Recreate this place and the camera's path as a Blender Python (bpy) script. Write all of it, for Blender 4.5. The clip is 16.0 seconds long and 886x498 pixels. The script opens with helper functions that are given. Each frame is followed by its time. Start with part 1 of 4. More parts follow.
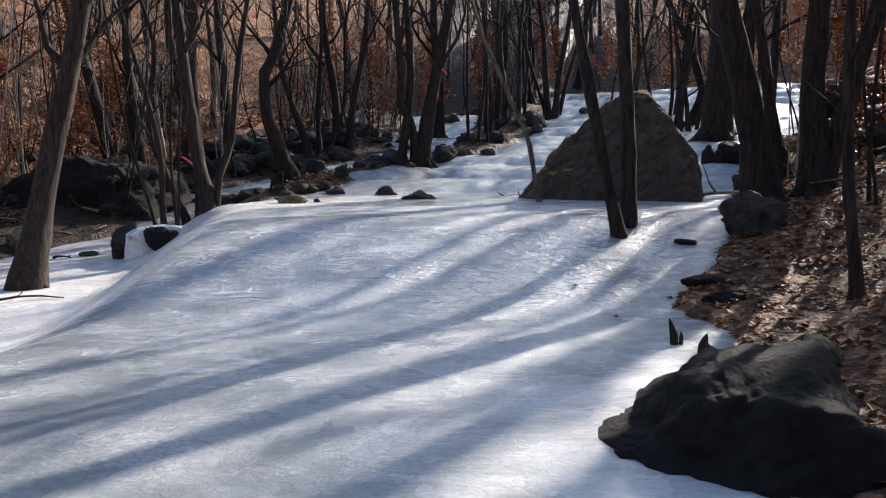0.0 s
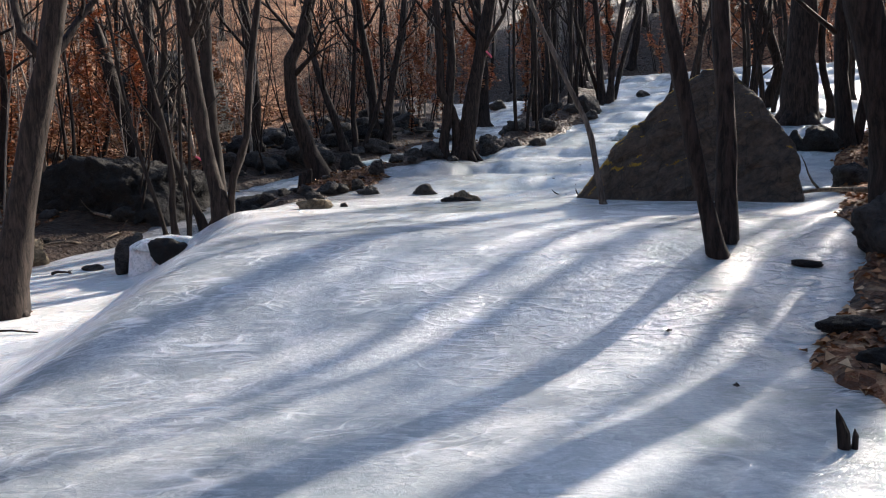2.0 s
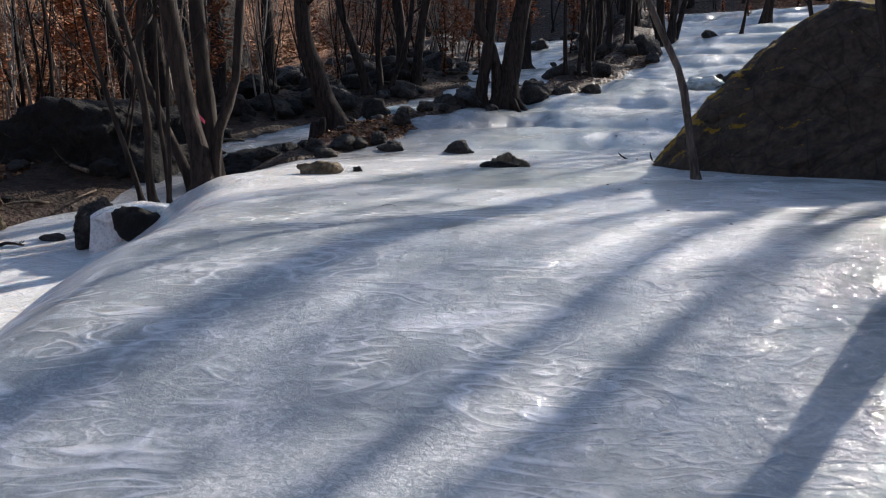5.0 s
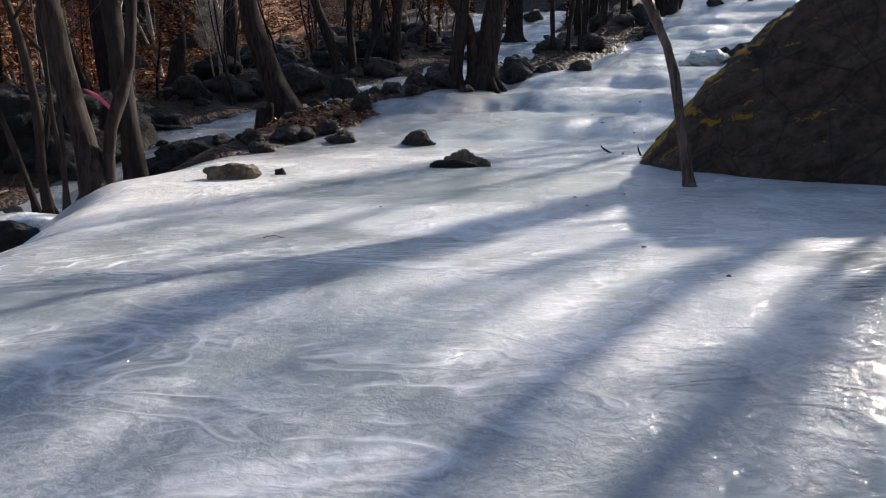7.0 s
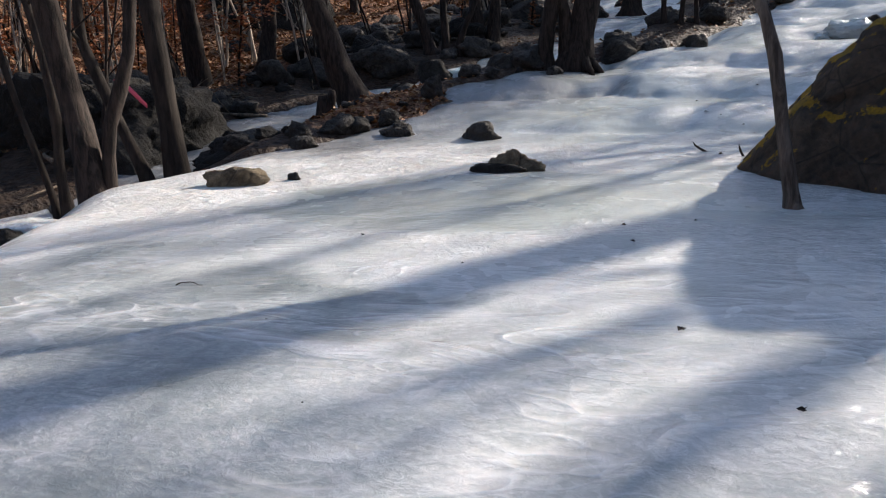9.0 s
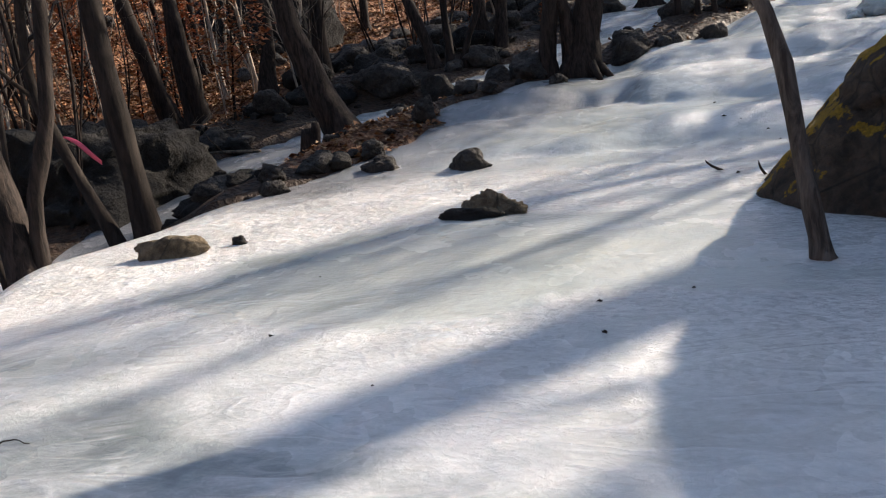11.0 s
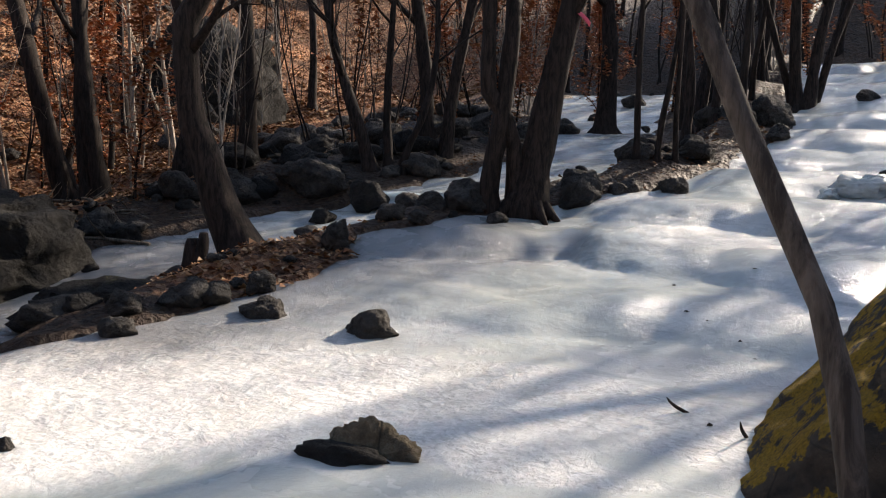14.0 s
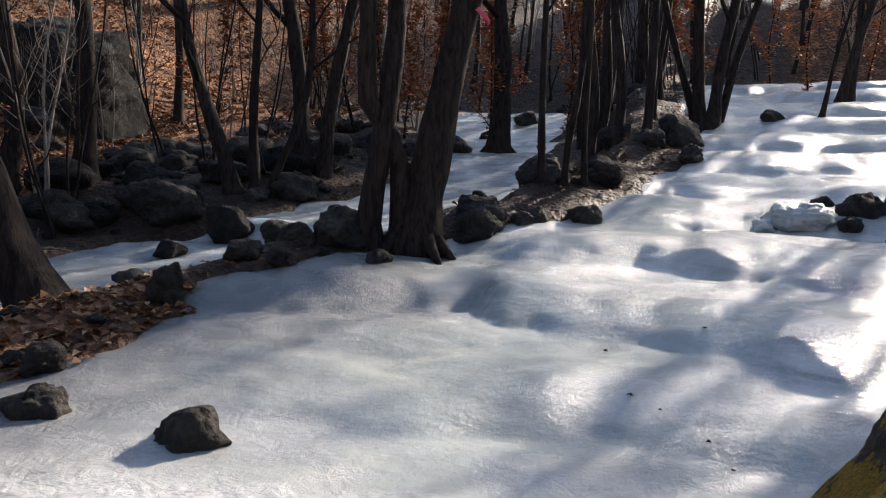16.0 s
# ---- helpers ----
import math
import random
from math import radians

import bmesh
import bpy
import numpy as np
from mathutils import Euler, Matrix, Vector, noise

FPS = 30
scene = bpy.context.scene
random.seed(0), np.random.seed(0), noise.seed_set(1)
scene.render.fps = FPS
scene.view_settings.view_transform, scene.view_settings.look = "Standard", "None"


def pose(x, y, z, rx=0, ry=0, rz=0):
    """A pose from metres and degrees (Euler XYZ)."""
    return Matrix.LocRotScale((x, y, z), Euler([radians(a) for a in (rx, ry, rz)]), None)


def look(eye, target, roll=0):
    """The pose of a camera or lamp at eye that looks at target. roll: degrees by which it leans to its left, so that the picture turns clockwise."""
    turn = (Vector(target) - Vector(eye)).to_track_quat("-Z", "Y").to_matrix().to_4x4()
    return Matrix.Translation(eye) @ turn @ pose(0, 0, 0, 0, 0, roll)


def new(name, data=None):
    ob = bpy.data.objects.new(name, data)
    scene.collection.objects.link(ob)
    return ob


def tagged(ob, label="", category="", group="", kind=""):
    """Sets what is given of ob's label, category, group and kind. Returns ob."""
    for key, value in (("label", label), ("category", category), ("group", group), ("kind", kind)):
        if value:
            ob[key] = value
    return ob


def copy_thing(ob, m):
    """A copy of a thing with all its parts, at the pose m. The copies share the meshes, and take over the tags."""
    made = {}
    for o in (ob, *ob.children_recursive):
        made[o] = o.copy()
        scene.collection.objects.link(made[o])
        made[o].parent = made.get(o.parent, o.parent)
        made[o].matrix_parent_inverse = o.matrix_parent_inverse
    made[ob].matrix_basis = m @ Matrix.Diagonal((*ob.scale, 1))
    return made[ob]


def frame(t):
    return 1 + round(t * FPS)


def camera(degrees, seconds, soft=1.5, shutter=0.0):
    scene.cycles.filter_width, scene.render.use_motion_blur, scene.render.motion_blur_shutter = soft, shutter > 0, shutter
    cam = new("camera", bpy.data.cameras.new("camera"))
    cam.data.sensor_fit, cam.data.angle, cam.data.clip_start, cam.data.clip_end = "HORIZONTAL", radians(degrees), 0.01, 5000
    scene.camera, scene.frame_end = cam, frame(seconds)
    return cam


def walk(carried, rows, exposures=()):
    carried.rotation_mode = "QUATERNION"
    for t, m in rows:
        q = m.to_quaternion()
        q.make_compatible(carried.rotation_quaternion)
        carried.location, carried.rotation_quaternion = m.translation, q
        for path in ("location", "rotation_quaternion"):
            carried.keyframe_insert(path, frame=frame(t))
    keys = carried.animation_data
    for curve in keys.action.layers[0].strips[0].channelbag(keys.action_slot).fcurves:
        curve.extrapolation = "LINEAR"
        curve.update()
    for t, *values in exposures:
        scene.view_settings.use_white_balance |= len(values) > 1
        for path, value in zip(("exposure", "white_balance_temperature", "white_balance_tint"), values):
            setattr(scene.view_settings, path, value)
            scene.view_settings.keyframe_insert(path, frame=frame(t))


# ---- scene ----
cam = camera(58.8, 16.0, soft=1.1)

PATH = [
    (0, (0.0, 0.0, 0.26), (-0.493, 1.932, 0.105), -0.3),
    (0.5, (-0.095, 0.389, 0.359), (-0.637, 2.308, 0.211), -1.7),
    (1, (-0.212, 1.01, 0.399), (-0.77, 2.926, 0.272), -2.1),
    (1.5, (-0.285, 1.527, 0.451), (-0.842, 3.442, 0.306), -2.0),
    (2, (-0.512, 2.007, 0.48), (-1.118, 3.904, 0.294), -1.3),
    (2.5, (-0.649, 2.492, 0.468), (-1.366, 4.344, 0.233), -0.8),
    (3, (-0.891, 2.869, 0.532), (-1.758, 4.648, 0.242), -0.6),
    (3.5, (-1.172, 3.372, 0.593), (-2.033, 5.155, 0.309), -0.8),
    (4, (-1.331, 3.845, 0.638), (-2.063, 5.68, 0.325), -0.9),
    (4.5, (-1.475, 4.213, 0.673), (-2.143, 6.07, 0.349), -0.1),
    (7, (-1.424, 6.606, 0.883), (-2.109, 8.442, 0.485), -0.8),
    (7.5, (-1.316, 7.146, 0.924), (-2.025, 8.979, 0.551), -0.6),
    (8, (-1.243, 7.6, 0.955), (-2.073, 9.381, 0.583), -2.0),
    (8.5, (-1.314, 8.068, 0.964), (-2.238, 9.796, 0.565), -2.0),
    (9, (-1.237, 8.412, 0.951), (-2.217, 10.098, 0.507), -1.7),
    (11.5, (-1.264, 10.044, 1.274), (-2.353, 11.668, 0.854), -7.2),
    (12, (-1.241, 10.336, 1.461), (-2.338, 11.974, 1.127), -5.7),
    (12.5, (-1.337, 10.477, 1.527), (-2.428, 12.127, 1.229), -2.9),
    (13, (-1.691, 10.801, 1.551), (-2.752, 12.471, 1.258), -0.5),
    (13.5, (-1.811, 11.145, 1.622), (-2.817, 12.852, 1.349), -0.7),
    (14, (-1.947, 11.481, 1.665), (-2.896, 13.226, 1.43), 1.4),
    (14.5, (-2.148, 11.997, 1.677), (-2.971, 13.806, 1.451), 3.2),
    (15, (-2.265, 12.48, 1.719), (-3.024, 14.314, 1.474), 3.1),
    (15.5, (-2.576, 12.896, 1.737), (-3.339, 14.732, 1.519), 2.6),
    (16, (-2.716, 13.33, 1.739), (-3.413, 15.195, 1.555), 1.8),
]
EXPOSURES = [(0, 0.92, 6420, 13), (1.5, 1.1, 6480, 12), (3, 0.82, 6400, 12), (4.5, 0.64, 6270, 12), (7, 0.75, 6380, 12), (9, 0.77, 6480, 12), (11.5, 0.88, 6950, 13), (12.5, 0.95, 7050, 13), (14.5, 0.86, 7020, 13), (16, 0.76, 6700, 13)]
walk(cam, [(t, look(eye, target, roll)) for t, eye, target, roll in PATH], EXPOSURES)

# ---- light ----
SUN_AZ, SUN_EL = radians(23), radians(29)
world = bpy.data.worlds.new("winter_sky")
scene.world = world
world.use_nodes = True
wt = world.node_tree
sky = wt.nodes.new("ShaderNodeTexSky")
sky.sky_type, sky.sun_disc, sky.sun_elevation, sky.sun_rotation = "NISHITA", False, SUN_EL, SUN_AZ
wt.nodes["Background"].inputs[1].default_value = 0.14
wt.links.new(sky.outputs[0], wt.nodes["Background"].inputs[0])
sun_data = bpy.data.lights.new("sun", "SUN")
sun_data.energy, sun_data.angle, sun_data.color = 6.3, radians(0.9), (1.0, 0.90, 0.78)
sun = new("sun", sun_data)
SUN_DIR = Vector((math.sin(SUN_AZ) * math.cos(SUN_EL), math.cos(SUN_AZ) * math.cos(SUN_EL), math.sin(SUN_EL)))
sun.matrix_world = look(SUN_DIR * 60, (0, 0, 0))

# ---- materials ----


class Nodes:
    """A short way to wire a Principled material."""

    def __init__(self, name):
        self.mat = bpy.data.materials.new(name)
        self.mat.use_nodes = True
        self.tree = self.mat.node_tree
        self.bsdf = self.tree.nodes["Principled BSDF"]

    def put(self, socket, value):
        if isinstance(value, bpy.types.NodeSocket):
            self.tree.links.new(value, socket)
        else:
            socket.default_value = value

    def node(self, kind, ins=None, **props):
        n = self.tree.nodes.new(kind)
        if "operation" in props:
            n.operation = props["operation"]
        if "blend_type" in props:
            n.blend_type = props["blend_type"]
        if "feature" in props:
            n.feature = props["feature"]
        for key, value in (ins or {}).items():
            self.put(n.inputs[key], value)
        return n

    def coords(self, scale=(1, 1, 1), kind="Object", turn=(0, 0, 0)):
        src = self.node("ShaderNodeNewGeometry").outputs["Position"] if kind == "World" else self.node("ShaderNodeTexCoord").outputs[kind]
        if any(turn):
            src = self.node("ShaderNodeMapping", {"Vector": src, "Rotation": turn}).outputs[0]
        return self.node("ShaderNodeMapping", {"Vector": src, "Scale": scale}).outputs[0]

    def noise(self, vec, scale, detail=6, rough=0.6, warp=0.0):
        return self.node("ShaderNodeTexNoise", {"Vector": vec, "Scale": scale, "Detail": detail, "Roughness": rough, "Distortion": warp}).outputs["Fac"]

    def ramp(self, fac, stops):
        n = self.node("ShaderNodeValToRGB", {"Fac": fac})
        el = n.color_ramp.elements
        while len(el) < len(stops):
            el.new(0.5)
        for e, (p, c) in zip(el, stops):
            e.position, e.color = p, (*c, 1) if len(c) == 3 else c
        return n.outputs[0]

    def grey(self, fac, lo, hi, a=0.0, b=1.0):
        n = self.node("ShaderNodeMapRange", {"Value": fac, "From Min": lo, "From Max": hi, "To Min": a, "To Max": b})
        return n.outputs[0]

    def mix(self, fac, a, b, blend="MIX"):
        return self.node("ShaderNodeMixRGB", {0: fac, 1: a, 2: b}, blend_type=blend).outputs[0]

    def math(self, op, a, b=0.0):
        return self.node("ShaderNodeMath", {0: a, 1: b}, operation=op).outputs[0]

    def bump(self, height, strength=0.5, distance=0.05, below=None):
        ins = {"Height": height, "Strength": strength, "Distance": distance}
        if below is not None:
            ins["Normal"] = below
        return self.node("ShaderNodeBump", ins).outputs[0]

    def done(self, color=None, rough=None, normal=None, **more):
        if color is not None:
            self.put(self.bsdf.inputs["Base Color"], color)
        if rough is not None:
            self.put(self.bsdf.inputs["Roughness"], rough)
        if normal is not None:
            self.put(self.bsdf.inputs["Normal"], normal)
        for key, value in more.items():
            self.put(self.bsdf.inputs[key.replace("_", " ")], value)
        return self.mat


def ice_material():
    n = Nodes("stream_ice")
    w = n.coords(kind="World")
    split = n.node("ShaderNodeSeparateXYZ", {0: w})
    x, y = split.outputs[0], split.outputs[1]
    patch = n.noise(w, 0.5, 5, 0.62, 0.9)
    flow = n.noise(n.coords((0.7, 2.0, 1), "World", (0, 0, -0.28)), 1.0, 6, 0.65, 0.8)
    grain = n.noise(n.coords((1, 1.5, 1), "World"), 24, 6, 0.78, 0.8)
    cloud = n.math("ADD", n.math("MULTIPLY", patch, 0.62), n.math("MULTIPLY", flow, 0.38))
    col = n.ramp(cloud, [(0.36, (0.15, 0.185, 0.195)), (0.44, (0.30, 0.345, 0.35)), (0.53, (0.55, 0.59, 0.59)), (0.62, (0.84, 0.85, 0.85))])
    # Clear grey ice on apron and ramp, white ice on the pool and the falls.
    old = n.math("ADD", y, n.math("MULTIPLY", n.noise(w, 0.45, 4, 0.6, 0.5), 5.0))
    col = n.mix(n.grey(old, 12.5, 16.0, 0.0, 0.50), col, (0.66, 0.685, 0.67, 1))
    near = n.grey(y, 11.5, 9.0)
    # The grey also holds tree shade; the east is left white for sunlight.
    west = n.math("ADD", x, n.math("MULTIPLY", n.math("SUBTRACT", n.noise(w, 0.7, 4, 0.6, 0.5), 0.5), 3.0))
    col = n.mix(n.math("MULTIPLY", n.math("MULTIPLY", n.grey(west, 0.3, -1.8), near), 0.80), col, (0.255, 0.285, 0.30, 1))
    # Sunlight on the low shelf is put into the colour as white.
    col = n.mix(n.math("MULTIPLY", n.grey(x, -5.3, -5.6), near), col, (0.82, 0.83, 0.82, 1))
    # Layers in the steps of the falls.
    layers = n.noise(n.coords((0.55, 0.55, 5.0), "World"), 1.0, 5, 0.6, 0.7)
    mottle = n.math("MULTIPLY", n.grey(y, 16.8, 18.6), n.grey(layers, 0.54, 0.40))
    col = n.mix(n.math("MULTIPLY", mottle, 0.8), col, (0.30, 0.345, 0.37, 1))
    # Smooth grey-green clear ice lies in tongues between stretches of white grainy ice.
    pool = n.grey(y, 11.6, 12.8)
    tongue = n.node("ShaderNodeVectorMath", {0: n.coords((0.62, 1.0, 0), "World"), 1: (-2.75, 13.55, 0)}, operation="DISTANCE").outputs["Value"]
    shore = n.noise(w, 1.3, 6, 0.68, 0.4)
    inside = n.grey(n.math("ADD", tongue, n.math("MULTIPLY", shore, 1.0)), 1.62, 1.48)
    drift = n.grey(n.math("ADD", n.math("MULTIPLY", n.noise(n.coords((0.6, 1.1, 1), "World"), 0.62, 4, 0.55, 0.6), 0.8), n.math("MULTIPLY", shore, 0.2)), 0.50, 0.56)
    clear = n.math("MULTIPLY", pool, n.math("MAXIMUM", inside, n.math("MULTIPLY", drift, 0.8)))
    # White lumpy ice along the western brim of the pool.
    brim_x = n.math("ADD", n.math("SUBTRACT", x, n.math("MULTIPLY", y, 0.30)), 9.9)
    brim = n.math("MULTIPLY", n.grey(n.math("ADD", brim_x, n.math("MULTIPLY", n.math("SUBTRACT", shore, 0.5), 1.6)), 0.55, 0.05), n.math("MULTIPLY", n.grey(y, 9.0, 11.0), n.grey(y, 17.0, 15.8)))
    clear = n.math("MULTIPLY", clear, n.math("SUBTRACT", 1.0, brim))
    col = n.mix(n.math("MULTIPLY", brim, 0.85), col, (0.90, 0.89, 0.87, 1))
    glaze = n.mix(n.noise(w, 1.6, 5, 0.6, 0.5), (0.29, 0.325, 0.305, 1), (0.52, 0.555, 0.525, 1))
    col = n.mix(n.math("MULTIPLY", clear, 0.85), col, glaze)
    flecks = n.node("ShaderNodeTexVoronoi", {"Vector": n.coords((1, 1.25, 1), "World"), "Scale": 32.0, "Randomness": 1.0})
    fleck = n.node("ShaderNodeSeparateColor", {0: flecks.outputs["Color"]}).outputs[0]
    grainy = n.math("MULTIPLY", n.math("MULTIPLY", pool, n.grey(y, 18.0, 16.6)), n.math("SUBTRACT", 1.0, clear))
    col = n.mix(n.math("MULTIPLY", grainy, 0.65), col, (0.88, 0.88, 0.87, 1))
    col = n.mix(n.math("MULTIPLY", grainy, n.grey(fleck, 0.0, 0.6, 0.60, 0.0)), col, (0.44, 0.465, 0.46, 1))
    tint = n.noise(w, 0.8, 3, 0.5)
    col = n.mix(n.grey(tint, 0.52, 0.75, 0, 0.30), col, (0.62, 0.60, 0.50, 1))
    white = n.math("MULTIPLY", n.math("MULTIPLY", n.grey(cloud, 0.42, 0.60), n.grey(grain, 0.44, 0.66)), n.math("SUBTRACT", 1.0, n.math("MAXIMUM", clear, n.math("MULTIPLY", pool, 0.6))))
    col = n.mix(n.math("MULTIPLY", white, 0.8), col, (0.88, 0.88, 0.87, 1))
    # Thin wavy rims where the flow froze: white lines across the stream, dense on the ramp.
    some = n.math("MULTIPLY", n.grey(n.noise(w, 0.8, 4, 0.6), 0.36, 0.56), n.grey(n.noise(w, 2.4, 3, 0.6), 0.40, 0.53))
    ramp = n.math("MULTIPLY", n.grey(y, 3.2, 6.0), n.grey(y, 13.6, 10.6))
    wide_rim = n.noise(n.coords((1.0, 2.7, 1), "World", (0, 0, -0.30)), 1.0, 1.5, 0.5, 1.6)
    fine_rim = n.noise(n.coords((2.2, 6.0, 1), "World", (0, 0, -0.34)), 1.0, 1.5, 0.5, 1.4)
    wide_line = n.grey(n.math("ABSOLUTE", n.math("SUBTRACT", wide_rim, 0.5)), 0.055, 0.0)
    fine_line = n.grey(n.math("ABSOLUTE", n.math("SUBTRACT", fine_rim, 0.5)), 0.07, 0.0)
    rim = n.math("MULTIPLY", n.math("MAXIMUM", wide_line, n.math("MULTIPLY", fine_line, 0.55)), n.math("MULTIPLY", ramp, some))
    col = n.mix(n.math("MULTIPLY", rim, 0.85), col, (0.90, 0.91, 0.92, 1))
    # The ice turns darker grey along the edge of the isle.
    edge_x = n.math("SUBTRACT", n.math("SUBTRACT", x, n.math("MULTIPLY", y, 0.32)), -12.86)
    thin = n.math("MULTIPLY", n.grey(n.math("ADD", edge_x, n.math("MULTIPLY", n.math("SUBTRACT", shore, 0.5), 2.4)), 2.5, 0.4), n.math("MULTIPLY", n.grey(y, 14.8, 16.0), n.grey(y, 22.5, 20.0)))
    col = n.mix(n.math("MULTIPLY", thin, 0.80), col, (0.15, 0.155, 0.165, 1))
    # A wet overflow of dark clear ice round the foot of the ramp.
    far = n.node("ShaderNodeVectorMath", {0: n.coords((1, 0.75, 0), "World"), 1: (-0.35, 6.75, 0)}, operation="DISTANCE").outputs["Value"]
    edge = n.math("ADD", far, n.math("MULTIPLY", n.noise(w, 1.4, 5, 0.6, 0.6), 1.6))
    damp = n.grey(edge, 2.8, 1.7, 0, 1)
    col = n.mix(n.math("MULTIPLY", damp, 0.55), col, (0.22, 0.255, 0.275, 1))
    # Broken flow ripples on the ramp, frozen grain on the pool.
    fine = n.noise(n.coords((9, 16, 5), "World", (0, 0, -0.30)), 1.0, 3, 0.55, 0.3)
    lumps = n.noise(w, 2.6, 6, 0.62)
    nrm = n.bump(lumps, 0.40, 0.06)
    nrm = n.bump(n.math("ADD", n.math("MULTIPLY", wide_rim, 0.5), n.math("MULTIPLY", wide_line, 0.3)), n.math("ADD", n.math("MULTIPLY", n.math("MULTIPLY", ramp, some), 0.7), 0.05), 0.10, nrm)
    nrm = n.bump(n.math("ADD", n.math("MULTIPLY", fine_rim, 0.5), n.math("MULTIPLY", fine_line, 0.2)), n.math("ADD", n.math("MULTIPLY", n.math("MULTIPLY", ramp, some), 0.6), 0.03), 0.06, nrm)
    nrm = n.bump(fine, n.math("ADD", n.math("MULTIPLY", n.math("MULTIPLY", ramp, some), 0.35), 0.10), 0.014, nrm)
    nrm = n.bump(grain, n.math("SUBTRACT", 0.85, n.math("MULTIPLY", clear, 0.65)), 0.020, nrm)
    nrm = n.bump(n.noise(w, 7.0, 4, 0.6, 0.4), n.math("MULTIPLY", grainy, 0.9), 0.07, nrm)
    nrm = n.bump(fleck, n.math("MULTIPLY", grainy, 1.0), 0.026, nrm)
    nrm = n.bump(n.noise(w, 9, 1.5, 0.45, 0.3), n.math("MULTIPLY", damp, 1.0), 0.03, nrm)
    # The water film on top is smoother than the ice under it and glitters.
    film = n.bump(lumps, 0.5, 0.03)
    film = n.bump(n.math("ADD", wide_rim, wide_line), n.math("MULTIPLY", ramp, some), 0.05, film)
    film = n.bump(n.noise(w, 15, 3, 0.55, 0.6), 1.0, n.math("ADD", 0.011, n.math("MULTIPLY", damp, 0.006)), film)
    film = n.bump(fleck, n.math("MULTIPLY", grainy, 0.8), 0.02, film)
    wet = n.noise(w, 1.1, 4, 0.6)
    rough = n.math("SUBTRACT", n.grey(wet, 0.35, 0.65, 0.11, 0.34), n.math("MULTIPLY", damp, 0.03))
    return n.done(col, rough, nrm, Specular_IOR_Level=0.5, IOR=1.31, Subsurface_Weight=0.65, Subsurface_Radius=(0.85, 1.0, 1.1), Subsurface_Scale=0.14, Coat_Weight=n.math("ADD", 0.55, n.math("MULTIPLY", damp, 0.4)), Coat_Roughness=n.math("SUBTRACT", 0.12, n.math("MULTIPLY", damp, 0.06)), Coat_IOR=1.4, Coat_Normal=film)


def ground_material():
    n = Nodes("leaf_litter")
    w = n.coords(kind="World")
    cells = n.node("ShaderNodeTexVoronoi", {"Vector": n.coords((1, 1, 1), "World"), "Scale": 13.0, "Randomness": 1.0})
    pick = n.node("ShaderNodeSeparateColor", {0: cells.outputs["Color"]}).outputs[0]
    leaf = n.ramp(pick, [(0.0, (0.07, 0.030, 0.018)), (0.35, (0.26, 0.105, 0.05)), (0.7, (0.44, 0.205, 0.10)), (1.0, (0.60, 0.37, 0.21))])
    big = n.noise(w, 0.7, 6, 0.65)
    soil = n.ramp(n.noise(w, 6, 8, 0.7), [(0.3, (0.025, 0.018, 0.013)), (0.7, (0.10, 0.066, 0.044))])
    col = n.mix(n.grey(big, 0.42, 0.62, 0.95, 0.35), soil, leaf)
    # Broad and small random patches turn the ground darker.
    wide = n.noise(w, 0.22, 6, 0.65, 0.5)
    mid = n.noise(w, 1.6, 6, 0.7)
    litter_tone = n.math("MULTIPLY", n.grey(wide, 0.38, 0.60, 0.85, 1.0), n.grey(mid, 0.35, 0.58, 0.65, 1.0))
    col = n.mix(n.math("SUBTRACT", 1.0, litter_tone), col, (0.035, 0.022, 0.016, 1))
    # Between the channels the earth is bare, black and wet, with one drift of leaves round the bent tree.
    split = n.node("ShaderNodeSeparateXYZ", {0: w})
    x, y = split.outputs[0], split.outputs[1]
    wander = n.math("MULTIPLY", n.math("SUBTRACT", n.noise(w, 0.9, 5, 0.65), 0.5), 3.0)
    bare = n.math("MULTIPLY", n.grey(n.math("ADD", x, wander), -15.4, -13.8), n.math("MULTIPLY", n.grey(y, 10.0, 11.4), n.grey(x, -0.8, -1.6)))
    # The low bank is damp too; its tree shade is put into the colour.
    bare = n.math("MAXIMUM", bare, n.math("MULTIPLY", n.math("MULTIPLY", n.grey(x, -0.8, 0.2), n.grey(y, 13.6, 12.4)), n.grey(mid, 0.40, 0.56, 0.85, 0.30)))
    drift = n.node("ShaderNodeVectorMath", {0: n.coords((1, 1, 0), "World"), 1: (-8.4, 18.3, 0)}, operation="DISTANCE").outputs["Value"]
    drift = n.grey(n.math("ADD", drift, n.math("MULTIPLY", wander, 0.5)), 1.5, 0.9)
    bare = n.math("MULTIPLY", bare, n.math("SUBTRACT", 1.0, drift))
    mud_and_shade = n.ramp(n.noise(w, 5, 8, 0.7), [(0.35, (0.010, 0.008, 0.0065)), (0.65, (0.052, 0.040, 0.030))])
    col = n.mix(n.math("MULTIPLY", bare, 0.88), col, mud_and_shade)
    bump = n.bump(cells.outputs["Distance"], 0.9, 0.05)
    bump = n.bump(n.noise(w, 9, 8, 0.7), 0.8, 0.06, bump)
    bump = n.bump(mid, 0.8, 0.35, bump)
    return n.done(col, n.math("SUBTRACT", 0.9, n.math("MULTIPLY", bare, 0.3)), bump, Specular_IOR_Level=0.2)


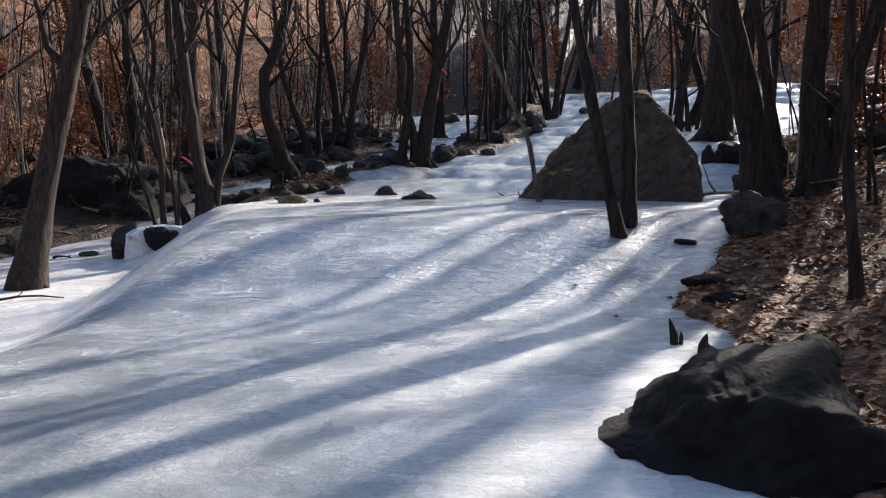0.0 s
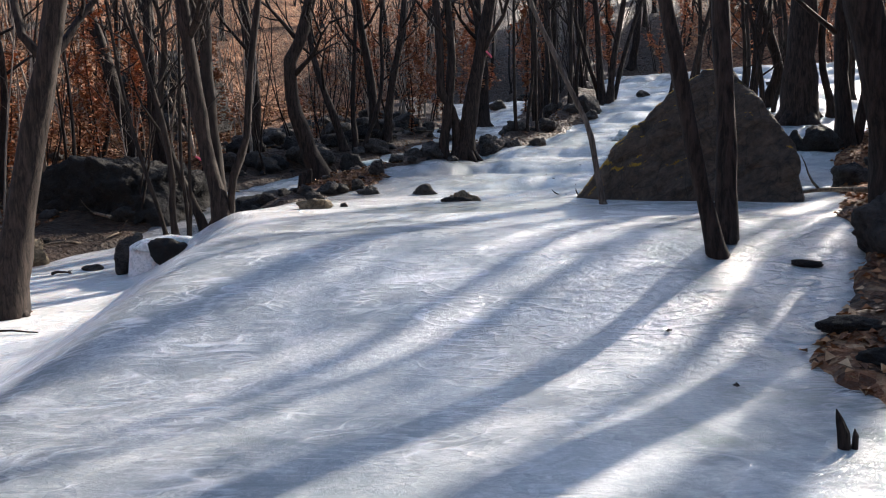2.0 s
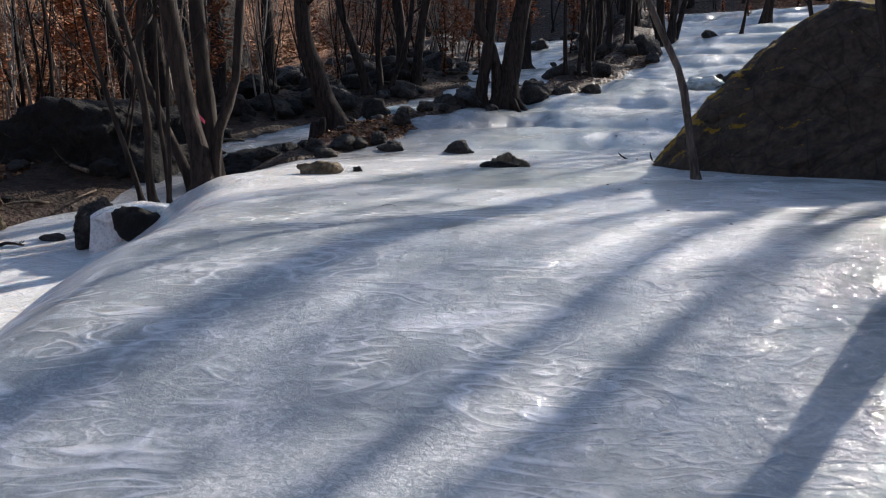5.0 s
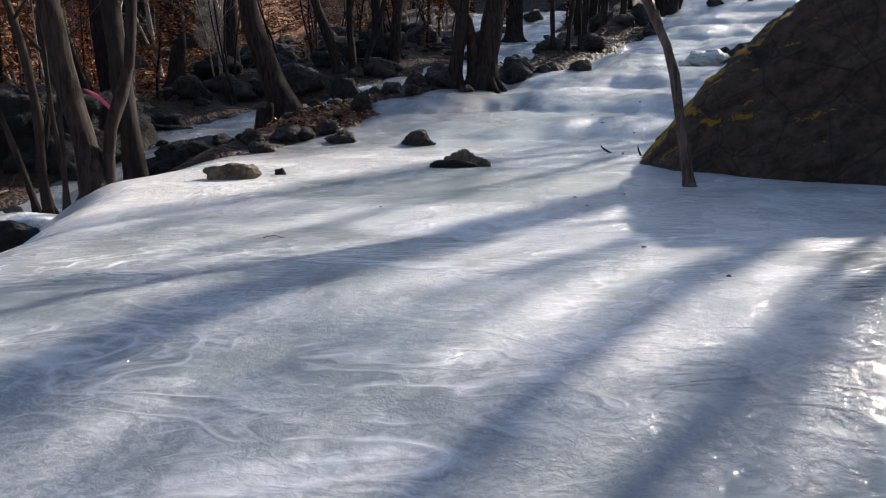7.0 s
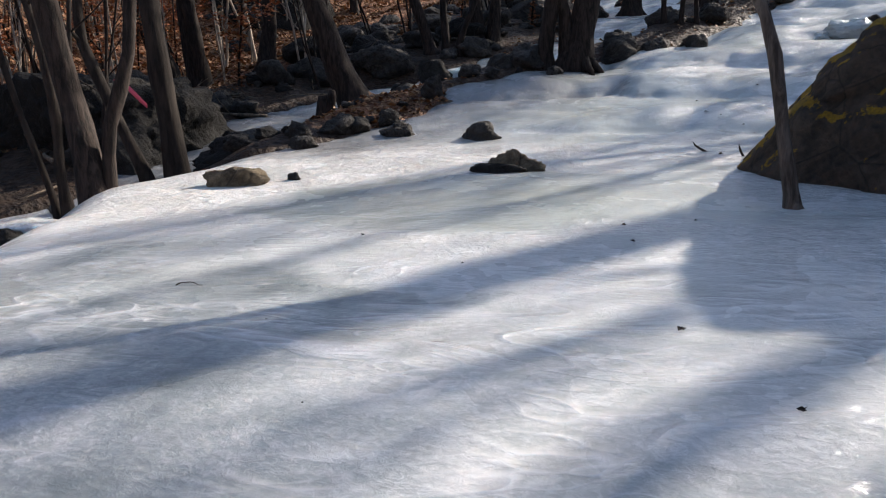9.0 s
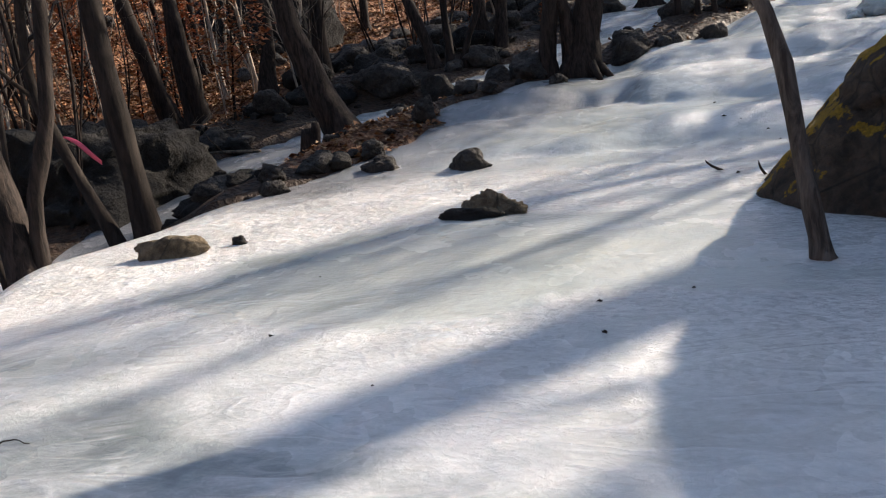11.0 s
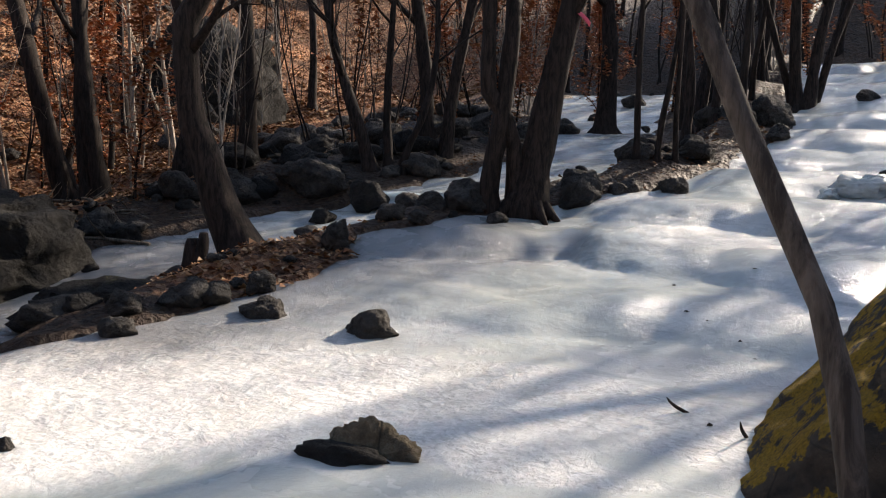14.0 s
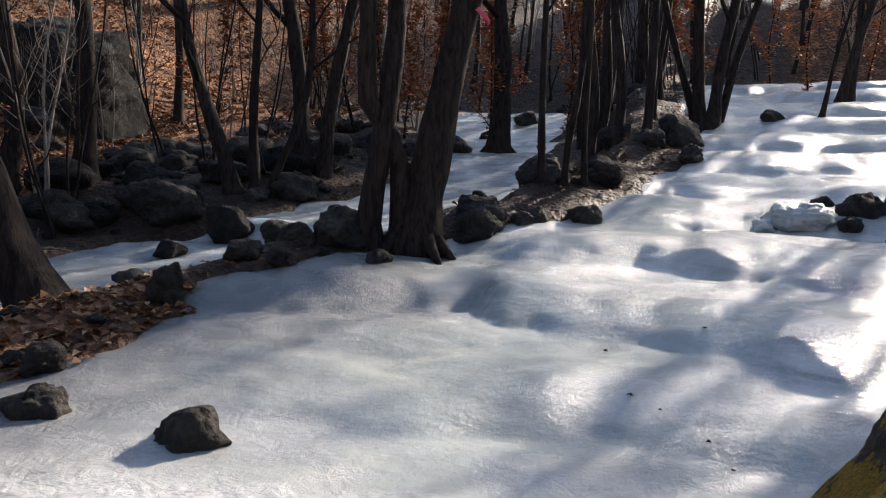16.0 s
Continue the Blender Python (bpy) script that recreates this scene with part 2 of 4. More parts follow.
def bark_material(name, dark, light, scale=1.0, lichen=None):
    n = Nodes(name)
    v = n.coords((9 * scale, 9 * scale, 1.6 * scale))
    rnd = n.node("ShaderNodeObjectInfo").outputs["Random"]
    ridges = n.noise(v, 2.2, 8, 0.7, 0.5)
    patch = n.noise(n.coords((1, 1, 0.6)), 2.5, 4, 0.6)
    col = n.ramp(ridges, [(0.40, dark), (0.62, light)])
    col = n.mix(n.math("MULTIPLY", rnd, 0.4), col, (dark[0] * 0.8, dark[1] * 0.75, dark[2] * 0.7, 1))
    if lichen:
        col = n.mix(n.grey(patch, 0.55, 0.72, 0, 0.6), col, (*lichen, 1))
    return n.done(col, 0.88, n.bump(ridges, 0.8, 0.02), Specular_IOR_Level=0.25)


def rock_material(name, dark, light, moss=None, moss_from=0.62, streak=1.0, wet=0.0, moss_x=None):
    n = Nodes(name)
    o = n.coords(kind="World")
    big = n.noise(n.coords((1, 1, streak), "World", (0.4, 0.5, 0.2)), 2.3, 8, 0.68, 0.7)
    fine = n.noise(o, 26, 8, 0.75)
    mid = n.noise(o, 8.5, 8, 0.72, 0.4)
    col = n.ramp(n.math("ADD", n.math("MULTIPLY", big, 0.45), n.math("MULTIPLY", mid, 0.55)), [(0.40, dark), (0.62, light)])
    col = n.mix(n.grey(fine, 0.3, 0.7, 0.45, 0), col, (dark[0] * 0.5, dark[1] * 0.5, dark[2] * 0.5, 1))
    cracks = n.node("ShaderNodeTexVoronoi", {"Vector": n.coords((1, 1, 1), "World"), "Scale": 1.9}, feature="DISTANCE_TO_EDGE").outputs["Distance"]
    col = n.mix(n.grey(cracks, 0.0, 0.02, 0.6, 0), col, (0.015, 0.014, 0.012, 1))
    if moss:
        up = n.node("ShaderNodeSeparateXYZ", {0: n.node("ShaderNodeNewGeometry").outputs["Normal"]}).outputs[2]
        where = n.math("ADD", n.math("ADD", n.math("MULTIPLY", n.noise(o, 3.2, 7, 0.75), 1.0), n.math("MULTIPLY", n.math("SUBTRACT", n.noise(o, 17, 5, 0.7), 0.5), 0.7)), n.math("MULTIPLY", up, 0.80))
        if moss_x is not None:
            east = n.node("ShaderNodeSeparateXYZ", {0: o}).outputs[0]
            where = n.math("ADD", where, n.grey(east, moss_x[0], moss_x[1], 0.16, -0.10))
        tuft = n.ramp(n.noise(o, 45, 6, 0.75), [(0.32, (moss[0] * 0.22, moss[1] * 0.22, moss[2] * 0.3)), (0.52, tuple(c * 0.7 for c in moss)), (0.68, moss)])
        pad = n.grey(where, moss_from, moss_from + 0.10)
        col = n.mix(n.grey(where, moss_from, moss_from + 0.06, 0, 0.95), col, tuft)
    bump = n.bump(big, 0.9, 0.16)
    bump = n.bump(mid, 0.9, 0.07, bump)
    pits = n.node("ShaderNodeTexVoronoi", {"Vector": o, "Scale": 15.0}).outputs["Distance"]
    bump = n.bump(pits, 0.5, 0.03, bump)
    bump = n.bump(n.grey(cracks, 0, 0.03), 0.5, 0.02, bump)
    bump = n.bump(fine, 0.8, 0.03, bump)
    if moss:
        bump = n.bump(pad, 0.8, 0.03, bump)
        bump = n.bump(n.noise(o, 55, 5, 0.75), n.math("MULTIPLY", pad, 1.0), 0.04, bump)
    return n.done(col, 0.85 - wet, bump, Specular_IOR_Level=0.35)


def leaf_material(name, stops):
    n = Nodes(name)
    rnd = n.node("ShaderNodeNewGeometry").outputs["Random Per Island"]
    vein = n.noise(n.coords(kind="World"), 40, 4, 0.6)
    col = n.ramp(rnd, stops)
    col = n.mix(n.grey(vein, 0.3, 0.7, 0.35, 0), col, (0.04, 0.02, 0.01, 1))
    return n.done(col, 0.7, None, Specular_IOR_Level=0.3, Transmission_Weight=0.0)


def plain_material(name, color, rough):
    n = Nodes(name)
    fac = n.noise(n.coords(kind="World"), 30, 5, 0.7)
    col = n.mix(n.grey(fac, 0.3, 0.7, 0.4, 0), (*color, 1), tuple(c * 0.6 for c in color) + (1,))
    return n.done(col, rough, n.bump(fac, 0.3, 0.01))


ICE = ice_material()
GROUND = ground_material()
BARK = bark_material("grey_brown_bark", (0.009, 0.0066, 0.0054), (0.050, 0.036, 0.029))
BARK_SMOOTH = bark_material("smooth_grey_bark", (0.012, 0.009, 0.0072), (0.044, 0.033, 0.026), 0.6, (0.060, 0.048, 0.038))
BARK_BOWED = bark_material("weathered_grey_bark", (0.045, 0.036, 0.029), (0.16, 0.13, 0.105), 0.8, (0.17, 0.145, 0.12))
BARK_PALE = bark_material("pale_sapling_bark", (0.20, 0.165, 0.13), (0.44, 0.38, 0.31), 1.5)
ROCK = rock_material("dark_grey_stone", (0.016, 0.0145, 0.013), (0.115, 0.104, 0.092))
ROCK_MOSS = rock_material("stone_with_ochre_moss", (0.040, 0.032, 0.025), (0.17, 0.128, 0.092), (0.70, 0.41, 0.03), 1.06, 3.0, moss_x=(-2.2, -0.6))
# Near black: tree shade is put into this stone's dark colour.
ROCK_DARK = rock_material("shade_dark_stone_with_dry_grass", (0.006, 0.0054, 0.0046), (0.022, 0.0195, 0.017), (0.07, 0.07, 0.03), 1.36)
ROCK_TAN = rock_material("tan_stone", (0.10, 0.078, 0.050), (0.46, 0.36, 0.23), (0.10, 0.10, 0.03), 1.40)
# Darker copies of the grey stone, with tree shade put into the colour.
ROCK_SLOPE = rock_material("shaded_slope_stone", (0.008, 0.007, 0.006), (0.036, 0.032, 0.026))
ROCK_SHADED = rock_material("shaded_brown_stone", (0.009, 0.008, 0.007), (0.055, 0.050, 0.043))
LEAF = leaf_material("dead_leaves", [(0.0, (0.09, 0.035, 0.018)), (0.4, (0.24, 0.105, 0.042)), (0.75, (0.38, 0.20, 0.09)), (1.0, (0.55, 0.38, 0.22))])
LEAF_RED = leaf_material("rust_leaves", [(0.0, (0.26, 0.075, 0.03)), (0.5, (0.42, 0.15, 0.06)), (1.0, (0.56, 0.27, 0.12))])
WOOD = bark_material("weathered_deadwood", (0.05, 0.04, 0.03), (0.24, 0.19, 0.14), 1.4)
TAPE = plain_material("pink_flagging_tape", (0.75, 0.10, 0.16), 0.5)
GRASS = plain_material("dry_grass", (0.36, 0.26, 0.12), 0.8)

# ---- the land ----
def lerp_table(table, y):
    """Piecewise-linear value at y of rows (y, value)."""
    if y <= table[0][0]:
        return table[0][1]
    for (a, p), (b, q) in zip(table, table[1:]):
        if y <= b:
            k = (y - a) / (b - a)
            k = k * k * (3 - 2 * k) * 0.5 + k * 0.5
            return p + (q - p) * k
    return table[-1][1]


def smooth(a, b, v):
    k = min(1.0, max(0.0, (v - a) / (b - a)))
    return k * k * (3 - 2 * k)


# Plan of the stream: y upstream, x to the right.
CREST = [(3, -4.6), (6.5, -4.9), (8, -5.05), (9.5, -5.4), (11, -5.9), (12.2, -6.6), (13.3, -7.4), (14.5, -7.2), (17, -7.2)]
CREST_WIDTH = [(6, 1.4), (9, 2.2), (10, 2.4), (11, 2.6), (12.2, 2.5), (13.3, 2.5), (15, 4.2), (17, 4.5)]
ISLE = [(14.6, -8.6), (16, -8.7), (18, -8.7), (20, -8.1), (22, -7.0), (23.5, -5.9), (26, -4.9), (30, -5.2), (36, -6.0), (60, -7)]
ISLE_HALF = [(14.6, -0.6), (16, 0.8), (17.2, 1.15), (18.5, 1.3), (19.6, 0.7), (21, 0.8), (23, 1.3), (25.5, 1.2), (28, 1.3), (36, 1.6), (60, 2)]
RIGHT = [(-6, 2.2), (0, 1.2), (5, 0.9), (7, 0.75), (8, 0.5), (9.3, 0.95), (11, 1.15), (13, 1.4), (16, 2.0), (19, 2.2), (22, 3.4), (26, 6.0), (40, 8.0)]
SIDE_X = [(6, -8.2), (10, -9.6), (13, -10.5), (17, -10.7), (20, -11.2), (22.5, -10.8), (25, -9.3), (28, -8.4), (32, -9.5), (40, -11)]
SIDE_HALF = [(4, 2.6), (10, 2.2), (13, 1.6), (16, 1.1), (20, 1.5), (23, 1.0), (26, 0.8), (30, 0.9), (40, 1.2)]
SIDE_Z = [(2, -1.5), (6, -1.36), (10, -1.2), (13, -1.05), (15, -0.85), (17, -0.4), (20, 0.12), (22.8, 0.5), (23.6, 0.58), (24.3, 0.95), (28, 1.55), (32, 2.3), (40, 4.0)]
# The feet of the two lowest ice steps, as rows (x, y).
FOOT_LOW = [(-7.5, 17.2), (-5.4, 17.5), (-4.35, 17.72), (-3.47, 18.10), (-2.9, 17.95), (-2.28, 17.85), (-1, 17.9), (2, 18.2)]
FOOT_HIGH = [(-8, 18.9), (-6.64, 19.42), (-5.9, 19.75), (-5.2, 20.2), (-4.5, 19.75), (-3.8, 19.62), (-2.9, 19.4), (-2.2, 19.1), (0, 18.9), (2, 19)]
STEPS = [(21.35, 0.33), (22.9, 0.32), (24.5, 0.36), (26.2, 0.36), (28.1, 0.40), (30.2, 0.42), (32.7, 0.5), (35.7, 0.5), (39.7, 0.6)]


def main_ice(x, y):
    """The main sheet: a low apron, a ramp to the pool, then ice steps upstream."""
    low = -1.22 + 0.035 * y
    pool = 0.035 * (y - 13.95)
    mid = 9.4 + 0.32 * (x + 0.7)
    z = low + (pool - low) * smooth(mid - 2.1, mid + 1.7, y)
    if y < 16:
        return z
    lobe = 0.22 * noise.noise((x * 1.5, y * 0.5, 3.5)) + 0.10 * noise.noise((x * 3.4, y * 0.8, 8.5))
    for foot, rise, fade in ((FOOT_LOW, 0.27, smooth(-6.2, -4.2, x)), (FOOT_HIGH, 0.34, 1.0)):
        d = y - lerp_table(foot, x) + lobe
        u = min(1.0, max(0.0, d / 0.85))
        front = 1 - (1 - u) ** 2.0
        z += rise * (fade * (0.78 * front + 0.22 * smooth(0.2, 1.7, d)) + (1 - fade) * smooth(-0.6, 1.9, d))
    for at, rise in STEPS:
        bow = y + 0.8 * noise.noise((x * 0.42, at * 3.1, 0.5)) + 0.28 * noise.noise((x * 1.1, at * 5.3, 2.5)) + 0.20 * (x + 3.8) + 0.8 * lobe
        # A sharp foot and a rounded brow; each step fades in and out along its length.
        u = min(1.0, max(0.0, (bow - at) / 0.95))
        strong = min(0.85, max(0.30, 0.62 + 0.6 * noise.noise((x * 0.5, at * 7.7, 4.5))))
        k = strong * (1 - (1 - u) ** 2.2) + (1 - strong) * smooth(at - 0.3, at + 1.5, bow)
        z += (rise - 0.04) * k
    return z


def side_ice(x, y):
    return lerp_table(SIDE_Z, y)


def ice_z(x, y):
    """All the ice: the pool slopes off on its left to a lower shelf; further up an isle parts the two channels."""
    side = side_ice(x, y)
    main = main_ice(x, y)
    if y < 17:
        s = (lerp_table(CREST, y) - x) / lerp_table(CREST_WIDTH, y)
        near = main + (min(side, main) - main) * smooth(0, 1, s)
    if y < 15:
        return near
    isle = lerp_table(ISLE, y)
    far = side + (main - side) * smooth(isle - 0.6, isle + 0.6, x)
    if y >= 17:
        return far
    return near + (far - near) * smooth(15, 17, y)


def ground_z(x, y):
    """Earth: under the ice in the channels, above it on the banks, rising to wooded slopes."""
    base = ice_z(x, y)
    right = x - lerp_table(RIGHT, y)
    left = lerp_table(SIDE_X, y) - lerp_table(SIDE_HALF, y) - x
    isle = lerp_table(ISLE_HALF, y) - abs(x - lerp_table(ISLE, y)) if y > 14.6 else -9
    out = max(right, left, isle)
    wob = 0.35 * noise.noise((x * 0.8, y * 0.8, 2.0)) + 0.15 * noise.noise((x * 2.3, y * 2.3, 5.0))
    out += wob
    if out == isle + wob:
        bump = 0.05 + 0.26 * smooth(0, 1.3, out)
    elif left > right:
        bump = 0.10 + 0.35 * smooth(0, 2.0, out)
    else:
        bump = 0.10 + 0.55 * smooth(0, 2.5, out) + 0.10 * max(0.0, out - 2)
    z = base + (bump if out > 0 else max(-0.35, 0.10 + out * 0.9))
    if left > 0:
        far = lerp_table(SIDE_Z, min(y, 40.0))
        z = far + (z - base)
        z -= 0.10 * min(5.0, max(0.0, -14.0 - x)) * smooth(16, 22, y)
        hill = -17.5 - 0.12 * (y - 22) - x
        if hill > 0:
            z += (0.46 * hill * smooth(0, 9, hill) + 0.05 * hill) * (0.25 + 0.75 * smooth(9, 29, y))
    if right > 0:
        hill = x - 13 - 0.1 * y
        if hill > 0:
            z += 0.34 * hill * smooth(0, 8, hill)
    hill = y - 40
    if hill > 0:
        z += 0.47 * hill * smooth(0, 9, hill)
    # An unseen slope behind the start, added to cut sky light on the trunks.
    back = -10 - y
    if back > 0:
        z += 0.5 * back * smooth(0, 8, back)
    rough = 0.5 * noise.noise((x * 0.16, y * 0.16, 9.0)) * smooth(1, 9, abs(out)) if out > 0 else 0
    return min(z, 19.0) + rough


def mesh_from(name, verts, faces, material, smooth_shade=True):
    me = bpy.data.meshes.new(name)
    me.from_pydata(verts, [], faces)
    me.materials.append(material)
    if smooth_shade:
        me.polygons.foreach_set("use_smooth", [True] * len(me.polygons))
    me.update()
    return me


def spread(lo, hi, step, reach, grow=1.25):
    """Coordinates: even steps from lo to hi, then ever wider ones out to reach on both sides."""
    mid = list(np.arange(lo, hi + step / 2, step))
    out, s, v = [], step, hi
    while v < reach:
        s *= grow
        v += s
        out.append(v)
    low, s, v = [], step, lo
    while v > -reach:
        s *= grow
        v -= s
        low.append(v)
    return low[::-1] + mid + out


def height_sheet(name, xs, ys, height, material, keep=None):
    zs = [[height(x, y) for x in xs] for y in ys]
    verts = [(x, y, zs[j][i]) for j, y in enumerate(ys) for i, x in enumerate(xs)]
    w = len(xs)
    faces = []
    for j in range(len(ys) - 1):
        for i in range(w - 1):
            if keep and not keep(xs[i], ys[j], zs[j][i]):
                continue
            k = j * w + i
            faces.append((k, k + 1, k + w + 1, k + w))
    return new(name, mesh_from(name, verts, faces, material))


def rough_ground(x, y):
    z = ground_z(x, y)
    return z + 0.07 * noise.noise((x * 1.3, y * 1.3, 0.0)) + 0.03 * noise.noise((x * 3.7, y * 3.7, 4.0))


def rough_ice(x, y):
    z = ice_z(x, y)
    up = smooth(16.5, 19, y)
    z += (0.02 + 0.06 * up) * noise.noise((x * 0.8, y * 1.1, 7.0)) + (0.006 + 0.03 * up) * noise.noise((x * 1.9, y * 2.6, 3.0)) + 0.018 * up * noise.noise((x * 5, y * 6, 3.0))
    ramp = smooth(5.5, 8.0, y) * smooth(13.0, 11.0, y)
    z += 0.010 * ramp * noise.noise((x * 1.2 + 0.36 * y, (y - 0.30 * x) * 3.6, 1.0))
    return z


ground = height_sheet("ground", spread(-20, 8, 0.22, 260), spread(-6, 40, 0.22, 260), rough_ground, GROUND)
tagged(ground, "brown leaf-littered forest floor and wooded slopes", "ground", kind="structure")
ice = height_sheet("ice", list(np.arange(-14, 9.4, 0.09)), list(np.arange(-7, 16.5, 0.12)) + list(np.arange(16.5, 26, 0.06)) + list(np.arange(26, 46, 0.12)), rough_ice, ICE,
                   keep=lambda x, y, z: z > ground_z(x, y) - 0.25)
tagged(ice, "frozen stream of white and bluish ice in lobes and steps", "ice", kind="structure")

# ---- building helpers ----


def tube(verts, faces, pts, radii, segs=7, lump=0.0):
    """Adds a tapered tube along pts to the lists; lump makes it knobbly."""
    start = len(verts)
    count = len(pts)
    for i, p in enumerate(pts):
        a = pts[max(0, i - 1)]
        b = pts[min(count - 1, i + 1)]
        d = (Vector(b) - Vector(a)).normalized()
        u = d.orthogonal() if not i else u - d * u.dot(d)
        u.normalize()
        v = d.cross(u)
        for s in range(segs):
            t = 2 * math.pi * s / segs
            out = u * math.cos(t) + v * math.sin(t)
            r = radii[i]
            if lump:
                q = Vector(p) * 2.2 + out * 1.6 + Vector((radii[0] * 90, 0, 0))
                r *= 1 + lump * noise.noise(q) + lump * 0.6 * noise.noise(q * 2.7)
            verts.append(tuple(Vector(p) + out * r))
    for i in range(count - 1):
        for s in range(segs):
            a = start + i * segs + s
            b = start + i * segs + (s + 1) % segs
            faces.append((a, b, b + segs, a + segs))
    faces.append(tuple(start + s for s in range(segs))[::-1])
    faces.append(tuple(start + (count - 1) * segs + s for s in range(segs)))


def part(name, verts, faces, material, parent, label=""):
    ob = new(name, mesh_from(name, verts, faces, material))
    ob.parent = parent
    if label:
        tagged(ob, label)
    return ob


def trunk_line(rng, height, lean, bend, steps=22, curve=None):
    """Points up a stem from the origin; lean in metres per metre, curve = [(height, dx, dy)] sets its course."""
    pts = []
    ph = rng.uniform(0, 6.3)
    for i in range(steps + 1):
        k = i / steps
        h = height * (k ** 1.25)
        x = lean[0] * h + bend * (math.sin(ph + h * 1.15) - math.sin(ph)) * min(1, h)
        y = lean[1] * h + bend * (math.cos(ph * 1.7 + h * 0.95) - math.cos(ph * 1.7)) * min(1, h)
        if curve:
            x += lerp_table([(c[0], c[1]) for c in curve], h)
            y += lerp_table([(c[0], c[2]) for c in curve], h)
        pts.append(Vector((x, y, h)))
    return pts


def limb(rng, verts, faces, start, way, length, radius, depth):
    """A branch that wanders, tapers and forks."""
    pts, radii = [start], [radius]
    p, d = start.copy(), way.normalized()
    n = 5 if depth else 4
    for i in range(n):
        d = (d + Vector((rng.uniform(-0.28, 0.28), rng.uniform(-0.28, 0.28), rng.uniform(-0.05, 0.25)))).normalized()
        p = p + d * length / n
        pts.append(p.copy())
        radii.append(radius * (1 - 0.8 * (i + 1) / n))
        if depth and i >= 1:
            side = d.cross(Vector((rng.uniform(-1, 1), rng.uniform(-1, 1), rng.uniform(-1, 1)))).normalized()
            limb(rng, verts, faces, p.copy(), d * 0.7 + side * 0.8 + Vector((0, 0, 0.2)), length * rng.uniform(0.35, 0.6), radius * 0.45, depth - 1)
    tube(verts, faces, pts, radii, 5 if depth else 3)


def build_tree(name, seed, stems, height, label, bark=None, limbs=9, first=0.35, flare=1.5, roots=4, merged=False):
    """A bare tree: stems = rows (dx, dy, radius, lean, bend, curve). Stems, roots and branches are its parts."""
    rng = random.Random(seed)
    bark = bark or BARK
    top = new(name)
    for n_stem, (dx, dy, radius, lean, bend, curve) in enumerate(stems):
        pts = trunk_line(rng, height, lean, bend, curve=curve)
        pts = [p + Vector((dx, dy, 0)) for p in pts]
        radii = []
        for i, p in enumerate(pts):
            k = p.z / height
            r = radius * (1 - 0.75 * k) + radius * (flare - 1) * math.exp(-p.z / (radius * 2.2))
            radii.append(r * (1 + 0.08 * rng.uniform(-1, 1)))
        pts.insert(0, pts[0] - Vector((0, 0, 0.35)))
        radii.insert(0, radii[0] * 1.1)
        verts, faces = [], []
        tube(verts, faces, pts, radii, 12, 0.22)
        for q in range(roots if n_stem == 0 else 0):
            a = rng.uniform(0, 6.3)
            d = Vector((math.cos(a), math.sin(a), 0))
            r0 = radius * 0.55
            base = Vector((dx, dy, 0))
            tube(verts, faces, [base + d * radius * 0.3 + Vector((0, 0, radius * 1.6)), base + d * radius * 1.15 + Vector((0, 0, radius * 0.35)),
                                base + d * radius * 1.9 + Vector((0, 0, -0.06)), base + d * radius * 2.7 + Vector((0, 0, -0.2))],
                 [r0, r0 * 0.9, r0 * 0.6, r0 * 0.3], 6)
        stem = None if merged else part("trunk", verts, faces, bark, top)
        for q in range(limbs):
            if not merged:
                verts, faces = [], []
            k = first + (1 - first) * (q + rng.random()) / limbs
            i = min(len(pts) - 2, 1 + int(k * (len(pts) - 2)))
            a = rng.uniform(0, 6.3)
            way = Vector((math.cos(a), math.sin(a), rng.uniform(0.5, 1.3)))
            limb(rng, verts, faces, pts[i].copy(), way, height * (0.34 - 0.2 * k) * rng.uniform(0.7, 1.2), radii[i] * 0.5, 1 if merged else 2)
            if not merged:
                part("limb", verts, faces, bark, top)
        if merged:
            part("stem", verts, faces, bark, top)
    return tagged(top, label, "tree")


def base_z(x, y):
    return max(ground_z(x, y), ice_z(x, y))


def plant(ob, x, y, z=None, turn=0.0, sink=0.04):
    ob.matrix_basis = pose(x, y, (base_z(x, y) if z is None else z) - sink, 0, 0, turn)
    return ob


def boulder_mesh(name, seed, size, planes=26, levels=4, rough=0.10, material=None):
    """An angular stone: a ball cut back to random planes, then worn and chipped. size: half extents."""
    rng = random.Random(seed)
    bm = bmesh.new()
    bmesh.ops.create_icosphere(bm, subdivisions=levels, radius=1.0)
    faces = []
    for _ in range(planes):
        v = Vector((rng.gauss(0, 1), rng.gauss(0, 1), rng.gauss(0, 1))).normalized()
        faces.append((v, rng.uniform(0.60, 0.95)))
    off = rng.uniform(0, 50)
    for v in bm.verts:
        d = v.co.normalized()
        r = 1.0
        for nrm, dist in faces:
            c = d.dot(nrm)
            if c > 0.05:
                r = min(r, dist / c)
        p = d * r
        q = p * 1.6 + Vector((off, off, 0))
        p += d * (rough * noise.noise(q) + rough * 0.8 * (0.3 - abs(noise.noise(q * 2.3))) + rough * 0.4 * noise.noise(q * 6.5) + rough * 0.2 * noise.noise(q * 14))
        v.co = Vector((p.x * size[0], p.y * size[1], p.z * size[2]))
    me = bpy.data.meshes.new(name)
    bm.to_mesh(me)
    bm.free()
    me.materials.append(material or ROCK)
    me.polygons.foreach_set("use_smooth", [True] * len(me.polygons))
    return me


